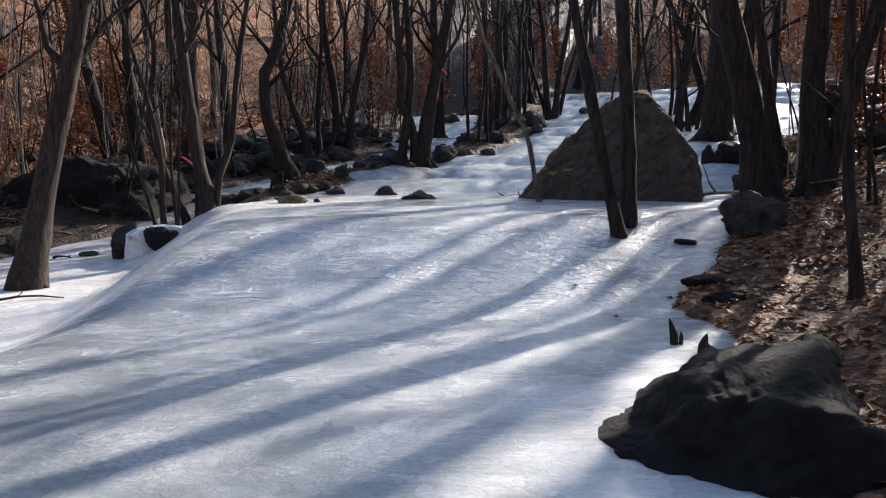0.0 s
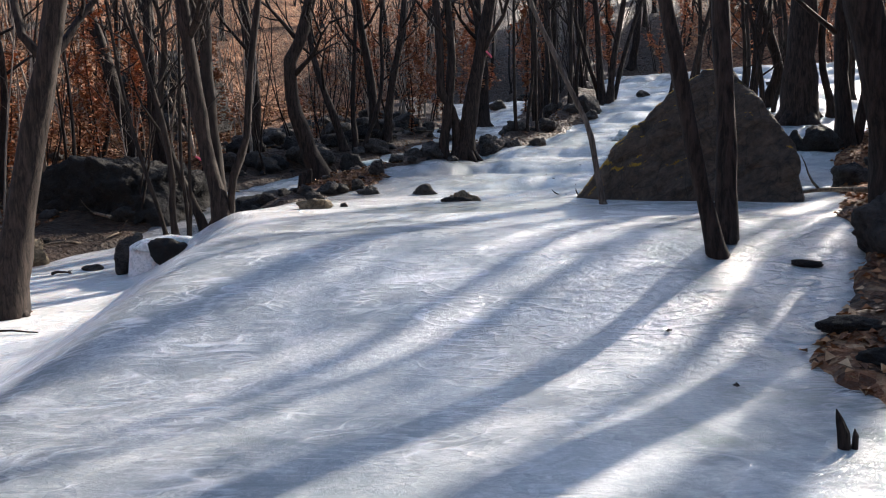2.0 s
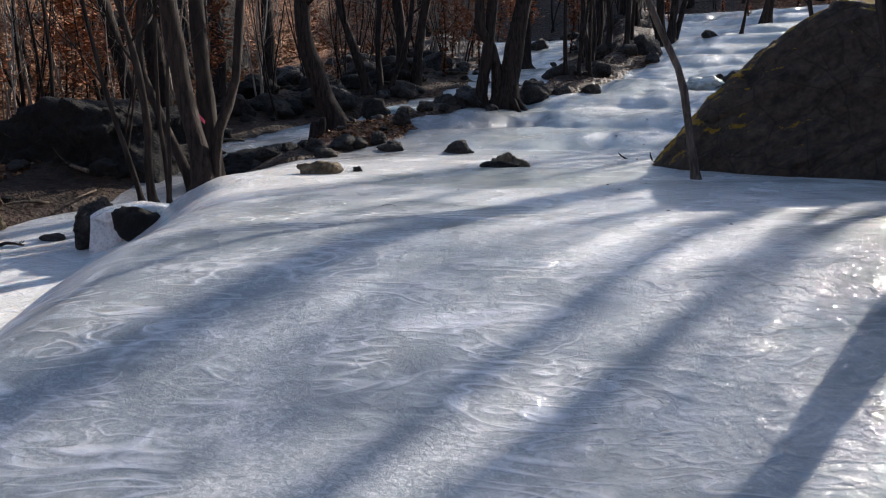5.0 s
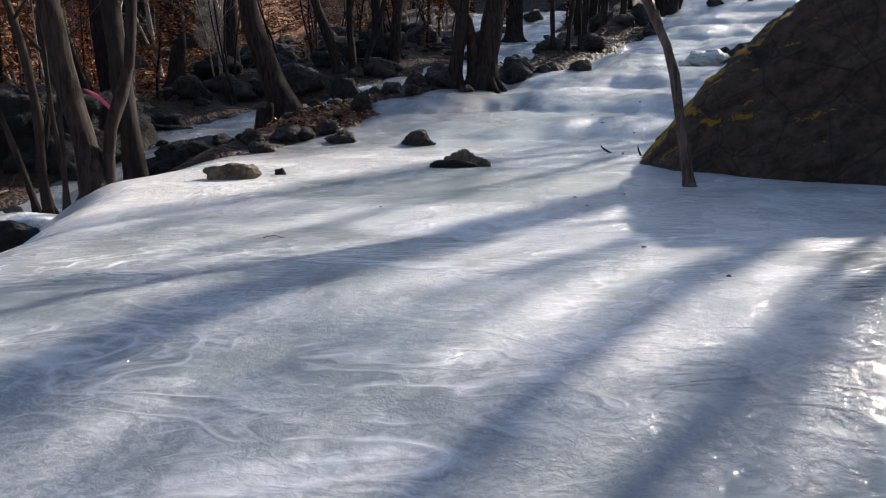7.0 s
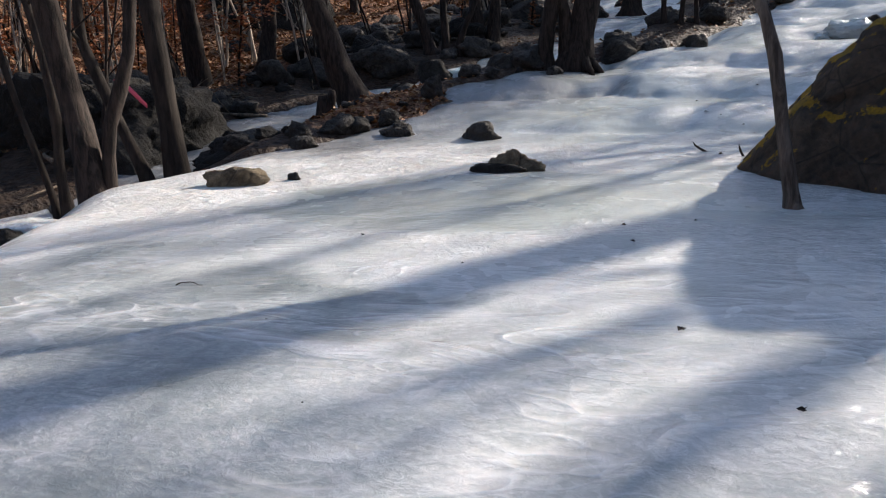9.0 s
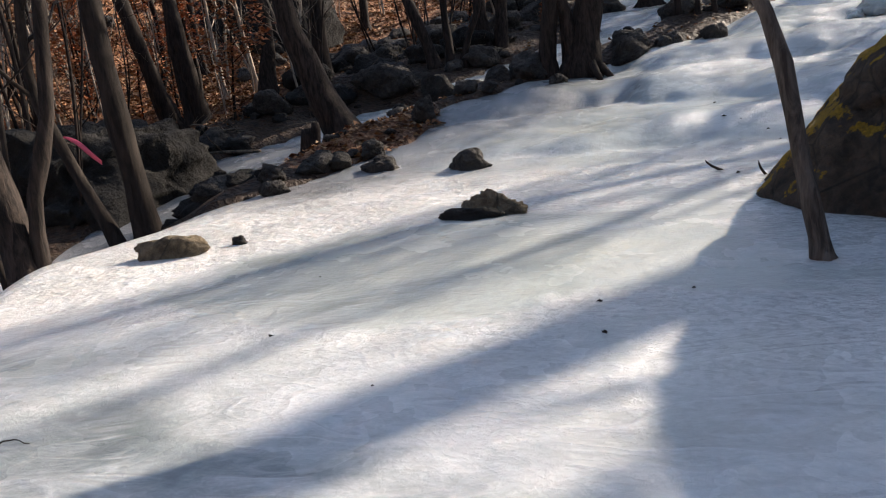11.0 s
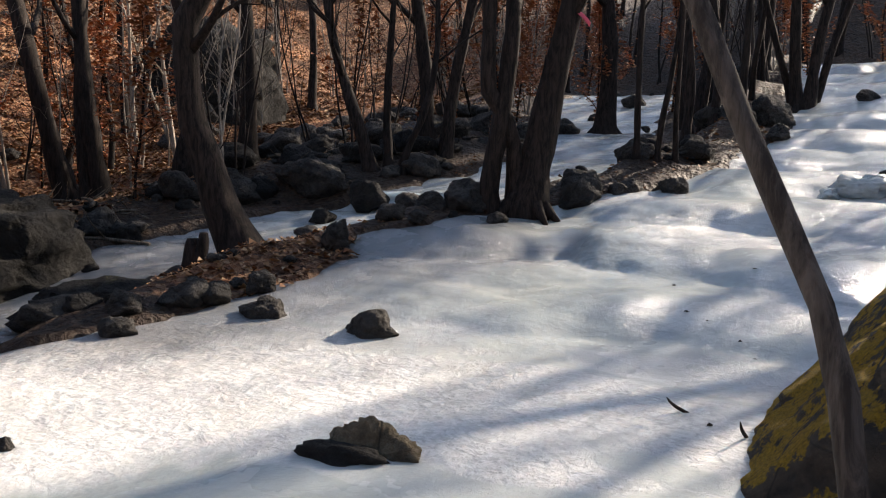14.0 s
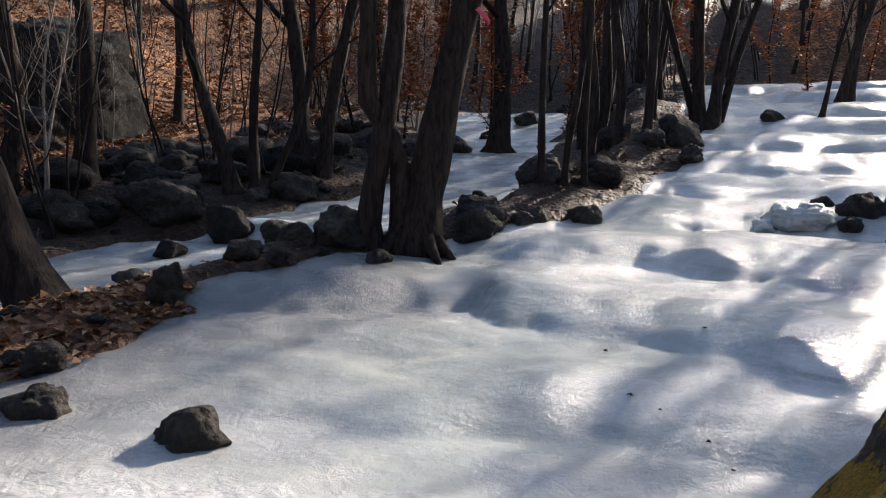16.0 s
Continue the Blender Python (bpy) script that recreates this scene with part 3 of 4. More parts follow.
def stone(name, seed, x, y, size, material, label, z=None, turn=0.0, lift=0.10, levels=4, rough=0.20, group="", category="rock", tilt=0.0):
    ob = new(name, boulder_mesh(name, seed, size, levels=levels, rough=rough, material=material))
    ob.matrix_basis = pose(x, y, (base_z(x, y) if z is None else z) + size[2] * lift, tilt, 0, turn)
    return tagged(ob, label, category, group)


# ---- the large boulders ----


def cut_boulder(name, centre, planes, material, label, levels=5, rough=0.06, ridged=0.05):
    """A boulder bounded by given planes (point, normal), with ledges and worn edges."""
    bm = bmesh.new()
    bmesh.ops.create_icosphere(bm, subdivisions=levels, radius=1.0)
    c = Vector(centre)
    rows = [(Vector(p), Vector(q).normalized()) for p, q in planes]
    for v in bm.verts:
        d = v.co.normalized()
        r = 9.0
        soft = 0.0
        for p, q in rows:
            k = d.dot(q)
            if k > 0.02:
                soft += (k / (p - c).dot(q)) ** 26
        r = soft ** (-1 / 26)
        w = c + d * r
        bump = rough * noise.noise(w * 1.1) + rough * 0.6 * noise.noise(w * 2.6) + rough * 0.35 * noise.noise(w * 6.0) + rough * 0.2 * noise.noise(w * 13.0)
        ledge = ridged * (abs(noise.noise(Vector((w.x * 1.2 + w.z * 1.4, w.y * 1.2, w.z * 2.6 - w.x * 1.6)))) - 0.2)
        cells = noise.voronoi(w * 1.7 + Vector((0.3 * noise.noise(w * 3), 0, 0)))[0]
        crack = -0.18 * rough * (1 - min(1.0, (cells[1] - cells[0]) / 0.10))
        slab = noise.cell(Vector((w.x * 1.4 + w.z * 0.8, w.y * 1.4, w.z * 2.2 - w.x * 0.9))) * rough * 0.45
        v.co = d * (r + bump + ledge + crack + slab)
    me = bpy.data.meshes.new(name)
    bm.to_mesh(me)
    bm.free()
    me.materials.append(material)
    me.polygons.foreach_set("use_smooth", [True] * len(me.polygons))
    ob = new(name, me)
    ob.location = c
    return tagged(ob, label, "boulder")


cut_boulder("boulder", (-0.45, 16.0, 0.55), [
    ((-2.44, 16.05, 0.08), (-0.745, 0.0, 0.667)), ((-1.02, 16.05, 1.62), (-0.50, 0.0, 0.866)), ((-2.02, 15.06, 0.0), (-0.66, -0.70, 0.26)), ((-1.15, 14.55, 0.0), (-0.28, -0.90, 0.33)),
    ((0.3, 13.85, 0.0), (-0.02, -0.93, 0.36)), ((0.0, 16.05, 2.08), (0.1, -0.1, 1.0)), ((0.28, 16.05, 1.98), (0.86, -0.05, 0.50)), ((0.65, 16.0, 1.26), (0.78, 0.0, 0.62)),
    ((1.0, 15.5, 0.5), (1.0, -0.05, 0.10)), ((0, 18.4, 0.5), (0.0, 1, 0.35)), ((0, 15, -0.6), (0, 0, -1)), ((-2.25, 17.8, 0.1), (-0.7, 0.7, 0.2))],
    ROCK_MOSS, "huge wedge-shaped brown boulder with ochre moss beside the ice", levels=7, rough=0.07, ridged=0.10)
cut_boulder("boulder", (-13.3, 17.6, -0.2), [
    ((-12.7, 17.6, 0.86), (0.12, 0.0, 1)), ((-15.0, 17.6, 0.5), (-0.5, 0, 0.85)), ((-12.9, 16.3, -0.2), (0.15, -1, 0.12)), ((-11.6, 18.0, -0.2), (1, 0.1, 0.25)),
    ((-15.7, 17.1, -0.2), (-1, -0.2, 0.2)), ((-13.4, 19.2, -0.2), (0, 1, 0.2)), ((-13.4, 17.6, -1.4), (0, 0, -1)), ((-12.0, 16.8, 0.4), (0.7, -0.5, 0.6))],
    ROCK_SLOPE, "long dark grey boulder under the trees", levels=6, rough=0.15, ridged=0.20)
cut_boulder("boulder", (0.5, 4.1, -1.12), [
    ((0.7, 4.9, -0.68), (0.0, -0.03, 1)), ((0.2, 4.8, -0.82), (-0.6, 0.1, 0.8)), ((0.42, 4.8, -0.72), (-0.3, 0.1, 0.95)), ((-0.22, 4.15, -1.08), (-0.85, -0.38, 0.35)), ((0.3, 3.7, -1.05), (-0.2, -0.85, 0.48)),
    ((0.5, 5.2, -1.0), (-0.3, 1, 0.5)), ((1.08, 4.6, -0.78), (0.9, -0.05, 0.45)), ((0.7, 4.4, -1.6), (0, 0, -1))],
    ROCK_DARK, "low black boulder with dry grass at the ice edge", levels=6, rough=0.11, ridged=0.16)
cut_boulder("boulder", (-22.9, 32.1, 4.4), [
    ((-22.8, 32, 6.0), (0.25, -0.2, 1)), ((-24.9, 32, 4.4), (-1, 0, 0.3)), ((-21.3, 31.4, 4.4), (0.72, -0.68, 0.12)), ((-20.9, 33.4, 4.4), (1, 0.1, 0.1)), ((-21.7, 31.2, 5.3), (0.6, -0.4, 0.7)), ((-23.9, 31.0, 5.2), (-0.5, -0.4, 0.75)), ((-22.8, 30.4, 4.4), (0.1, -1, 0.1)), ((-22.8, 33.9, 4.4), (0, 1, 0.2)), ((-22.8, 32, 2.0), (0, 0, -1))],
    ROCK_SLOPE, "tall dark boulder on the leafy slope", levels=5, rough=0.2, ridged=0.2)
stone("boulder", 31, 6.3, 25.6, (2.4, 1.4, 0.9), ROCK_DARK, "broad dark boulder among the far trees", levels=4)

# ---- stones in and beside the ice ----
stone("rock", 1, -4.24, 15.0, (0.29, 0.2, 0.2), ROCK_TAN, "pointed tan rock frozen into the pool ice", lift=-0.2, turn=20, rough=0.24, levels=5)
stone("rock", 7, -4.36, 14.82, (0.30, 0.13, 0.10), ROCK_SHADED, "dark wedge of stone at the foot of the tan rock", lift=0.1, turn=12, rough=0.2, levels=4)
stone("rock", 2, -5.72, 17.1, (0.28, 0.2, 0.22), ROCK, "rounded grey rock frozen into the ice", lift=-0.10)
stone("rock", 3, -6.42, 13.66, (0.32, 0.2, 0.18), ROCK_TAN, "flat weathered rock at the ice edge", lift=0.1, turn=30)
stone("rock", 4, -6.9, 17.1, (0.26, 0.2, 0.2), ROCK, "dark rock at the ice edge", lift=0.05)
stone("rock", 5, -6.05, 14.0, (0.07, 0.06, 0.08), ROCK, "small dark stone on the ice")
stone("rock", 6, -7.55, 19.1, (0.24, 0.2, 0.3), ROCK, "dark upright rock on the leafy isle", lift=0.4)
SHORE = [(-5.75, 22.6, 0.42), (-5.6, 22.25, 0.40), (-5.05, 22.9, 0.26), (-4.52, 23.2, 0.28), (-5.15, 22.65, 0.2), (-3.8, 28.2, 0.6), (-3.45, 26.4, 0.3), (-1.4, 23.5, 0.32),
         (-1.78, 23.95, 0.18), (-1.55, 23.05, 0.16), (-6.9, 21.2, 0.45), (-7.3, 21.6, 0.4), (-7.2, 20.8, 0.3), (-6.2, 20.75, 0.2), (-6.4, 23.2, 0.4), (-5.4, 24.2, 0.4),
         (-4.6, 24.9, 0.35), (-9.4, 23.9, 0.35), (-8.9, 23.4, 0.3), (-8.5, 24.4, 0.4), (-1.2, 22.6, 0.1), (-0.9, 23.7, 0.3), (-4.2, 27.2, 0.35), (-5.0, 28.8, 0.45),
         (-2.2, 30.5, 0.3), (-7.4, 17.6, 0.2), (-8.0, 16.4, 0.25), (-7.6, 16.0, 0.2), (-7.8, 17.0, 0.3), (-8.3, 19.7, 0.3)]
for k, (x, y, r) in enumerate(SHORE):
    stone("rock", 40 + k, x, y, (r, r * 0.8, r * 0.72), ROCK, "dark wet rock along the ice edge", turn=k * 47, lift=0.12, group="rocks along the ice")
stone("rock", 90, -11.75, 24.0, (0.8, 0.6, 0.5), ROCK, "big dark rock between the trees", lift=0.3)
stone("rock", 91, -12.3, 13.5, (0.5, 0.4, 0.38), ROCK_TAN, "tan rock with moss beside the low ice")
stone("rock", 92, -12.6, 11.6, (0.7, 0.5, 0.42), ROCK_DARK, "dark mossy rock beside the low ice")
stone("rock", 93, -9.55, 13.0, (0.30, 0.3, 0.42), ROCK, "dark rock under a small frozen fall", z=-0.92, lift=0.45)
# A black stone stands in for the shaded hollow beside the fall.
stone("rock", 89, -8.55, 12.75, (0.40, 0.25, 0.34), ROCK_DARK, "black stone standing in for the dark hollow under a small frozen fall", z=-0.90, lift=0.6)
stone("rock", 88, -10.6, 13.3, (0.22, 0.16, 0.1), ROCK, "low dark rock in the shelf ice")
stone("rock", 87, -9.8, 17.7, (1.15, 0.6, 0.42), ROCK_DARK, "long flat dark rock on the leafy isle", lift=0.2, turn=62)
stone("rock", 86, -8.6, 16.2, (0.45, 0.25, 0.2), ROCK, "flat dark rock at the ice edge", turn=50)
stone("rock", 85, -13.6, 12.6, (0.4, 0.35, 0.25), ROCK_TAN, "tan rock with moss beside the low ice")
stone("rock", 94, 1.25, 10.3, (0.42, 0.35, 0.4), ROCK, "grey rock at the foot of the big tree", lift=0.35)
# Two flat slabs stand in for dark wet soil at the ice edge.
stone("rock", 95, 0.80, 7.9, (0.24, 0.2, 0.09), ROCK_DARK, "dark flat slab standing in for wet soil on the leafy bank")
stone("rock", 96, 0.65, 8.6, (0.26, 0.2, 0.08), ROCK_DARK, "dark flat slab standing in for wet soil on the leafy bank")
stone("rock", 97, 0.5, 9.9, (0.16, 0.08, 0.06), ROCK_DARK, "small dark rock in the wet ice")
stone("rock", 98, 2.0, 16.6, (0.4, 0.4, 0.35), ROCK, "grey rock behind the boulder")
stone("rock", 70, 2.0, 20.0, (0.46, 0.4, 0.42), ROCK_SHADED, "rounded dark rock in the ice behind the big boulder", lift=0.4)
stone("rock", 69, 1.5, 20.2, (0.22, 0.2, 0.34), ROCK_SHADED, "pointed dark rock in the ice behind the big boulder", lift=0.4, rough=0.3)
stone("rock", 99, -7.0, 6.6, (0.3, 0.3, 0.45), ROCK_DARK, "dark stump-like rock on the low ice", lift=0.3)

# Stones strewn over the rocky flats, from a few shapes.
rng = random.Random(5)
shapes = []
for k in range(8):
    ob = new("rock", boulder_mesh("rock", 200 + k, (1, 0.8, 0.62), levels=3, rough=0.22, material=(ROCK, ROCK, ROCK_SHADED, ROCK_DARK)[k % 4]))
    tagged(ob, "rough stone lying on the leaf litter", "rock", "stones on the stream flats")
    shapes.append(ob)


def strewn(count, x0, x1, y0, y1, small, large, skip=None):
    made = 0
    while made < count:
        x, y = rng.uniform(x0, x1), rng.uniform(y0, y1)
        if ground_z(x, y) < ice_z(x, y) + 0.02 and rng.random() < 0.85 or skip and skip(x, y):
            continue
        r = small * (large / small) ** (rng.random() ** 1.8)
        src = shapes[rng.randrange(8)]
        m = pose(x, y, base_z(x, y) + r * 0.15, rng.uniform(-15, 15), rng.uniform(-15, 15), rng.uniform(0, 360)) @ Matrix.Diagonal((r, r, r, 1))
        ob = shapes_first.pop() if shapes_first else src.copy()
        if not ob.users_scene:
            scene.collection.objects.link(ob)
        ob.matrix_basis = m
        made += 1


shapes_first = list(shapes)
strewn(105, -15, -9.6, 17, 27, 0.12, 0.7)
strewn(45, -16, -11, 8, 17, 0.12, 0.5)
strewn(45, -9.8, -4.0, 15.5, 30, 0.10, 0.32, lambda x, y: abs(x - lerp_table(ISLE, y)) > 1.5)
strewn(24, 0.6, 5, 5, 20, 0.08, 0.3, lambda x, y: y > 12.8 and x < 2)


def stone_field(count, x0, x1, y0, y1, small, large):
    """Far stones, joined."""
    verts, faces = [], []
    made = 0
    while made < count:
        x, y = rng.uniform(x0, x1), rng.uniform(y0, y1)
        if not ground_z(x, y) > ice_z(x, y) + 0.02 and rng.random() < 0.7:
            continue
        made += 1
        r = small * (large / small) ** (rng.random() ** 1.8)
        me = shapes[rng.randrange(8)].data
        m = pose(x, y, base_z(x, y) + r * 0.15, rng.uniform(-15, 15), rng.uniform(-15, 15), rng.uniform(0, 360)) @ Matrix.Diagonal((r, r, r, 1))
        k = len(verts)
        verts.extend(tuple(m @ v.co) for v in me.vertices)
        faces.extend(tuple(k + i for i in p.vertices) for p in me.polygons)
    ob = new("stones", mesh_from("stones", verts, faces, ROCK))
    return tagged(ob, "grey stones scattered among the far trees", "stones", kind="stuff")


stone_field(70, -17, -9.6, 26, 34, 0.15, 0.7)
stone_field(45, -30, -16, 14, 42, 0.2, 0.9)
stone_field(40, -11, -5, 29, 42, 0.15, 0.6)
stone_field(20, 2, 9, 18, 34, 0.2, 0.7)

# ---- trees whose place shows ----
V = (0.83, 0.55)


def lean_right(k):
    return (V[0] * k, V[1] * k)


plant(build_tree("tree", 11, [(0, 0, 0.20, lean_right(0.22), 0.08, None)], 10, "dark rough-barked tree rising from the low ice", roots=5), -9.0, 9.85, -1.22)
plant(build_tree("tree", 12, [(0, 0, 0.135, lean_right(-0.13), 0.10, None), (0.1, 0.05, 0.07, lean_right(0.10), 0.08, [(0, 0, 0), (0.6, 0, 0), (1.5, 0.25, 0.1)])], 9, "forked grey tree at the ice edge"), -7.92, 13.29, -0.18)
plant(build_tree("tree", 13, [(0, 0, 0.085, lean_right(-0.30), 0.06, [(0, 0, 0), (2, -0.1, 0), (4, 0.5, 0.3)])], 7, "slender leaning tree at the ice edge", BARK_SMOOTH), -9.76, 15.47, -0.52)
plant(build_tree("tree", 14, [(0, 0, 0.15, lean_right(-0.02), 0.05, None)], 10, "upright grey tree at the ice edge", BARK_SMOOTH), -9.53, 15.7, -0.5)
plant(build_tree("tree", 15, [(0, 0, 0.06, lean_right(-0.15), 0.1, None), (0.2, 0.1, 0.035, lean_right(0.0), 0.1, None), (-0.2, 0, 0.04, lean_right(-0.2), 0.1, None), (0.35, -0.1, 0.03, lean_right(0.1), 0.1, None)], 7, "clump of thin grey stems at the ice edge", BARK_SMOOTH, limbs=6), -9.3, 13.9, -0.5)
plant(build_tree("tree", 16, [(0, 0, 0.20, (0, 0), 0.03, [(0, 0, 0), (1.0, -0.30, -0.2), (2.0, -0.55, -0.36), (2.9, -0.58, -0.4), (3.6, -0.3, -0.2), (9, 1.2, 0.8)])], 9, "dark tree with a bent trunk and flared roots", flare=1.9, roots=6), -8.76, 18.84, 0.28)
plant(build_tree("tree", 17, [(0.05, 0.15, 0.21, lean_right(0.19), 0.05, None), (-0.42, -0.15, 0.13, lean_right(0.02), 0.10, None), (-0.1, 0.1, 0.12, lean_right(-0.05), 0.06, [(0, 0, 0), (1.0, 0, 0), (1.6, -0.3, -0.2), (4, -0.35, -0.2)])], 10, "cluster of three dark trunks among rocks", roots=6), -6.18, 21.45, 1.02)
plant(build_tree("tree", 18, [(0, 0, 0.085, lean_right(0.06), 0.05, None)], 8, "slender grey tree at the ice edge", BARK_SMOOTH), -4.3, 27.5)
plant(build_tree("tree", 19, [(0, 0, 0.13, lean_right(-0.12), 0.06, None), (0.2, 0, 0.12, lean_right(0.15), 0.06, None), (0.3, 0.2, 0.09, lean_right(0.32), 0.06, None), (-0.1, 0.2, 0.08, lean_right(-0.3), 0.05, None)], 9, "many-stemmed tree amid the ice"), -3.55, 30.4)
plant(build_tree("tree", 20, [(0, 0, 0.24, lean_right(-0.03), 0.06, None)], 12, "stout dark tree between the channels"), -8.6, 32.9)
plant(build_tree("tree", 21, [(0, 0, 0.13, lean_right(-0.22), 0.14, None), (0.3, 0.2, 0.09, lean_right(0.02), 0.1, None), (0.5, 0.4, 0.08, lean_right(0.16), 0.15, None)], 8, "curved dark stems leaning over the side channel"), -11.1, 25.1)
plant(build_tree("tree", 22, [(0, 0, 0.17, lean_right(-0.09), 0.06, None), (0.35, 0.2, 0.15, lean_right(0.15), 0.1, None)], 10, "pair of dark trunks by the side channel"), -10.75, 26.8)
plant(build_tree("tree", 23, [(0, 0, 0.19, lean_right(-0.03), 0.05, None)], 11, "straight dark tree among the stones"), -14.0, 24.6)
plant(build_tree("tree", 24, [(0, 0, 0.2, lean_right(-0.25), 0.06, None), (0.8, 0.1, 0.18, lean_right(-0.06), 0.05, None)], 11, "dark leaning tree behind the long boulder"), -16.3, 21.9)
for k, (x, y, r, ln, fork) in enumerate([(-17.2, 24.4, 0.06, -0.06, 0.2), (-16.6, 25.0, 0.065, -0.1, -0.25), (-18.5, 20.5, 0.05, -0.16, 0.1), (-19.0, 22.3, 0.055, -0.2, 0.1), (-16.9, 18.0, 0.045, -0.22, 0.2), (-17.9, 17.2, 0.05, -0.18, 0.0), (-15.0, 15.5, 0.04, -0.1, 0.2)]):
    plant(build_tree("tree", 60 + k, [(0, 0, r, lean_right(ln), 0.08, None), (0.06, 0.03, r * 0.6, lean_right(ln + fork), 0.08, None)], 6.5, "pale thin-stemmed sapling on the leafy flat", BARK_PALE, merged=True, limbs=5, roots=0, flare=1.3), x, y)
plant(build_tree("tree", 25, [(0, 0, 0.055, (0, 0), 0.02, None), (0.3, 0.1, 0.05, lean_right(0.06), 0.06, None), (0.55, 0.3, 0.045, lean_right(-0.05), 0.06, None)], 7, "clump of thin dark stems on the stony isle", limbs=6, roots=0), -5.3, 24.0)

# The bowed tree in the pool, the twin tree on the ramp and the right bank.
plant(build_tree("tree", 26, [(0, 0, 0.048, (0, 0), 0.004, [(0, 0, 0), (0.2, -0.03, 0.02), (0.45, -0.09, 0.03), (0.7, -0.13, 0.055), (1.0, -0.185, 0.09), (1.3, -0.27, 0.125), (1.6, -0.415, 0.165), (2.0, -0.62, 0.2), (2.4, -0.80, 0.23), (3, -1.08, 0.25), (6, -2.2, 0.1)])], 6.5,
                 "slender bowed grey tree frozen into the pool", BARK_BOWED, limbs=6, first=0.6, flare=1.5, roots=3), -1.795, 13.98, 0.0)
plant(build_tree("tree", 27, [(0, 0, 0.085, (-0.22, -0.02), 0.03, None), (0.08, 0.42, 0.11, (-0.04, 0.02), 0.03, None)], 9, "twin-stemmed dark tree standing in wet ice", flare=1.4, roots=2, limbs=7, first=0.4), -0.27, 9.95, -0.38)
plant(build_tree("tree", 28, [(0, 0, 0.20, (-0.17, -0.02), 0.06, None)], 11, "stout dark leaning tree on the leafy bank", roots=6, first=0.5), 1.55, 11.3)
plant(build_tree("tree", 29, [(0, 0, 0.18, (-0.03, 0), 0.08, None), (0.1, 0.1, 0.12, (0.18, 0), 0.08, None)], 10, "stout forked dark tree on the leafy bank", roots=6, first=0.5), 2.25, 11.5)
plant(build_tree("tree", 30, [(0, 0, 0.055, (-0.06, 0), 0.05, None)], 6, "thin dark sapling on the leafy bank", limbs=5, roots=0), 1.75, 7.2)
plant(build_tree("tree", 31, [(0, 0, 0.15, (0, 0), 0.04, [(0, 0, 0), (1, 0.3, 0), (2.2, 0, 0), (5, -1.2, 0)]), (-0.4, -0.3, 0.11, (0.12, 0), 0.05, None)], 9, "dark curving tree in the upper ice"), 1.4, 26.0)
plant(build_tree("tree", 38, [(0, 0, 0.08, (0.10, 0), 0.06, None), (0.3, 0.1, 0.07, (-0.12, 0), 0.06, None), (-0.3, 0.2, 0.065, (0.02, 0.05), 0.08, None), (0.5, 0.3, 0.06, (0.2, 0), 0.06, None), (-0.55, 0, 0.06, (-0.16, 0), 0.08, None)], 5.6, "bushy many-stemmed dark tree at the upper ice", roots=4, first=0.3, limbs=7), 1.0, 25.1)
# Added so that its shadow widens the boulder's on the pool.
plant(build_tree("tree", 37, [(0, 0, 0.36, (0.0, 0), 0.04, None)], 14, "very stout dark tree added behind the big boulder for its shadow", roots=6, first=0.5, limbs=8), 1.95, 23.5)
plant(build_tree("tree", 32, [(0, 0, 0.16, (-0.04, 0), 0.06, None)], 10, "dark tree beyond the leafy bank"), 4.4, 19.0)
plant(build_tree("tree", 33, [(0, 0, 0.05, (0.18, 0), 0.05, None)], 3, "small leaning sapling in the upper ice", limbs=4, roots=0), -1.3, 30.7)
plant(build_tree("tree", 34, [(0, 0, 0.12, (0.22, 0), 0.05, None), (0.2, 0, 0.1, (0.02, 0), 0.05, None)], 8, "leaning dark tree at the top of the ice"), -0.6, 34.5)
plant(build_tree("tree", 35, [(0, 0, 0.14, (-0.2, 0.02), 0.05, None)], 9, "dark leaning tree behind the boulder"), 2.9, 17.9)

plant(build_tree("tree", 36, [(0, 0, 0.16, (0.0, 0.0), 0.05, None), (0.25, 0.2, 0.11, (0.08, 0), 0.06, None)], 10, "forked dark tree at the edge of the upper ice"), 2.5, 20.4)

# ---- the wood around ----
rng = random.Random(21)
models = []
for k in range(8):
    r = (0.07, 0.09, 0.12, 0.15, 0.055, 0.10, 0.19, 0.05)[k]
    stems = [(0, 0, r, (rng.uniform(-0.12, 0.12), rng.uniform(-0.08, 0.08)), rng.uniform(0.06, 0.16), None)]
    if k % 3 == 1:
        stems.append((0.15, 0.1, r * 0.7, (rng.uniform(-0.2, 0.2), rng.uniform(-0.1, 0.1)), 0.12, None))
    ob = build_tree("tree", 300 + k, stems, (9, 10, 11, 12, 8, 9.5, 13, 7)[k], "bare grey-brown forest tree on the leafy slope", BARK if k % 4 else BARK_SMOOTH, limbs=6, roots=3, first=0.4)
    tagged(ob, group="trees of the wood")
    models.append(ob)
thin = []
for k in range(4):
    stems = [(rng.uniform(-0.15, 0.15), rng.uniform(-0.15, 0.15), rng.uniform(0.014, 0.032), (rng.uniform(-0.25, 0.25), rng.uniform(-0.15, 0.15)), 0.1, None) for _ in range(2 + k % 2)]
    ob = build_tree("sapling", 340 + k, stems, 4 + k * 0.6, "thin bare sapling in the undergrowth", BARK_PALE if k < 2 else BARK, limbs=6, first=0.25, flare=1.1, roots=0, merged=True)
    tagged(ob, category="sapling", group="saplings of the wood")
    thin.append(ob)
used = []


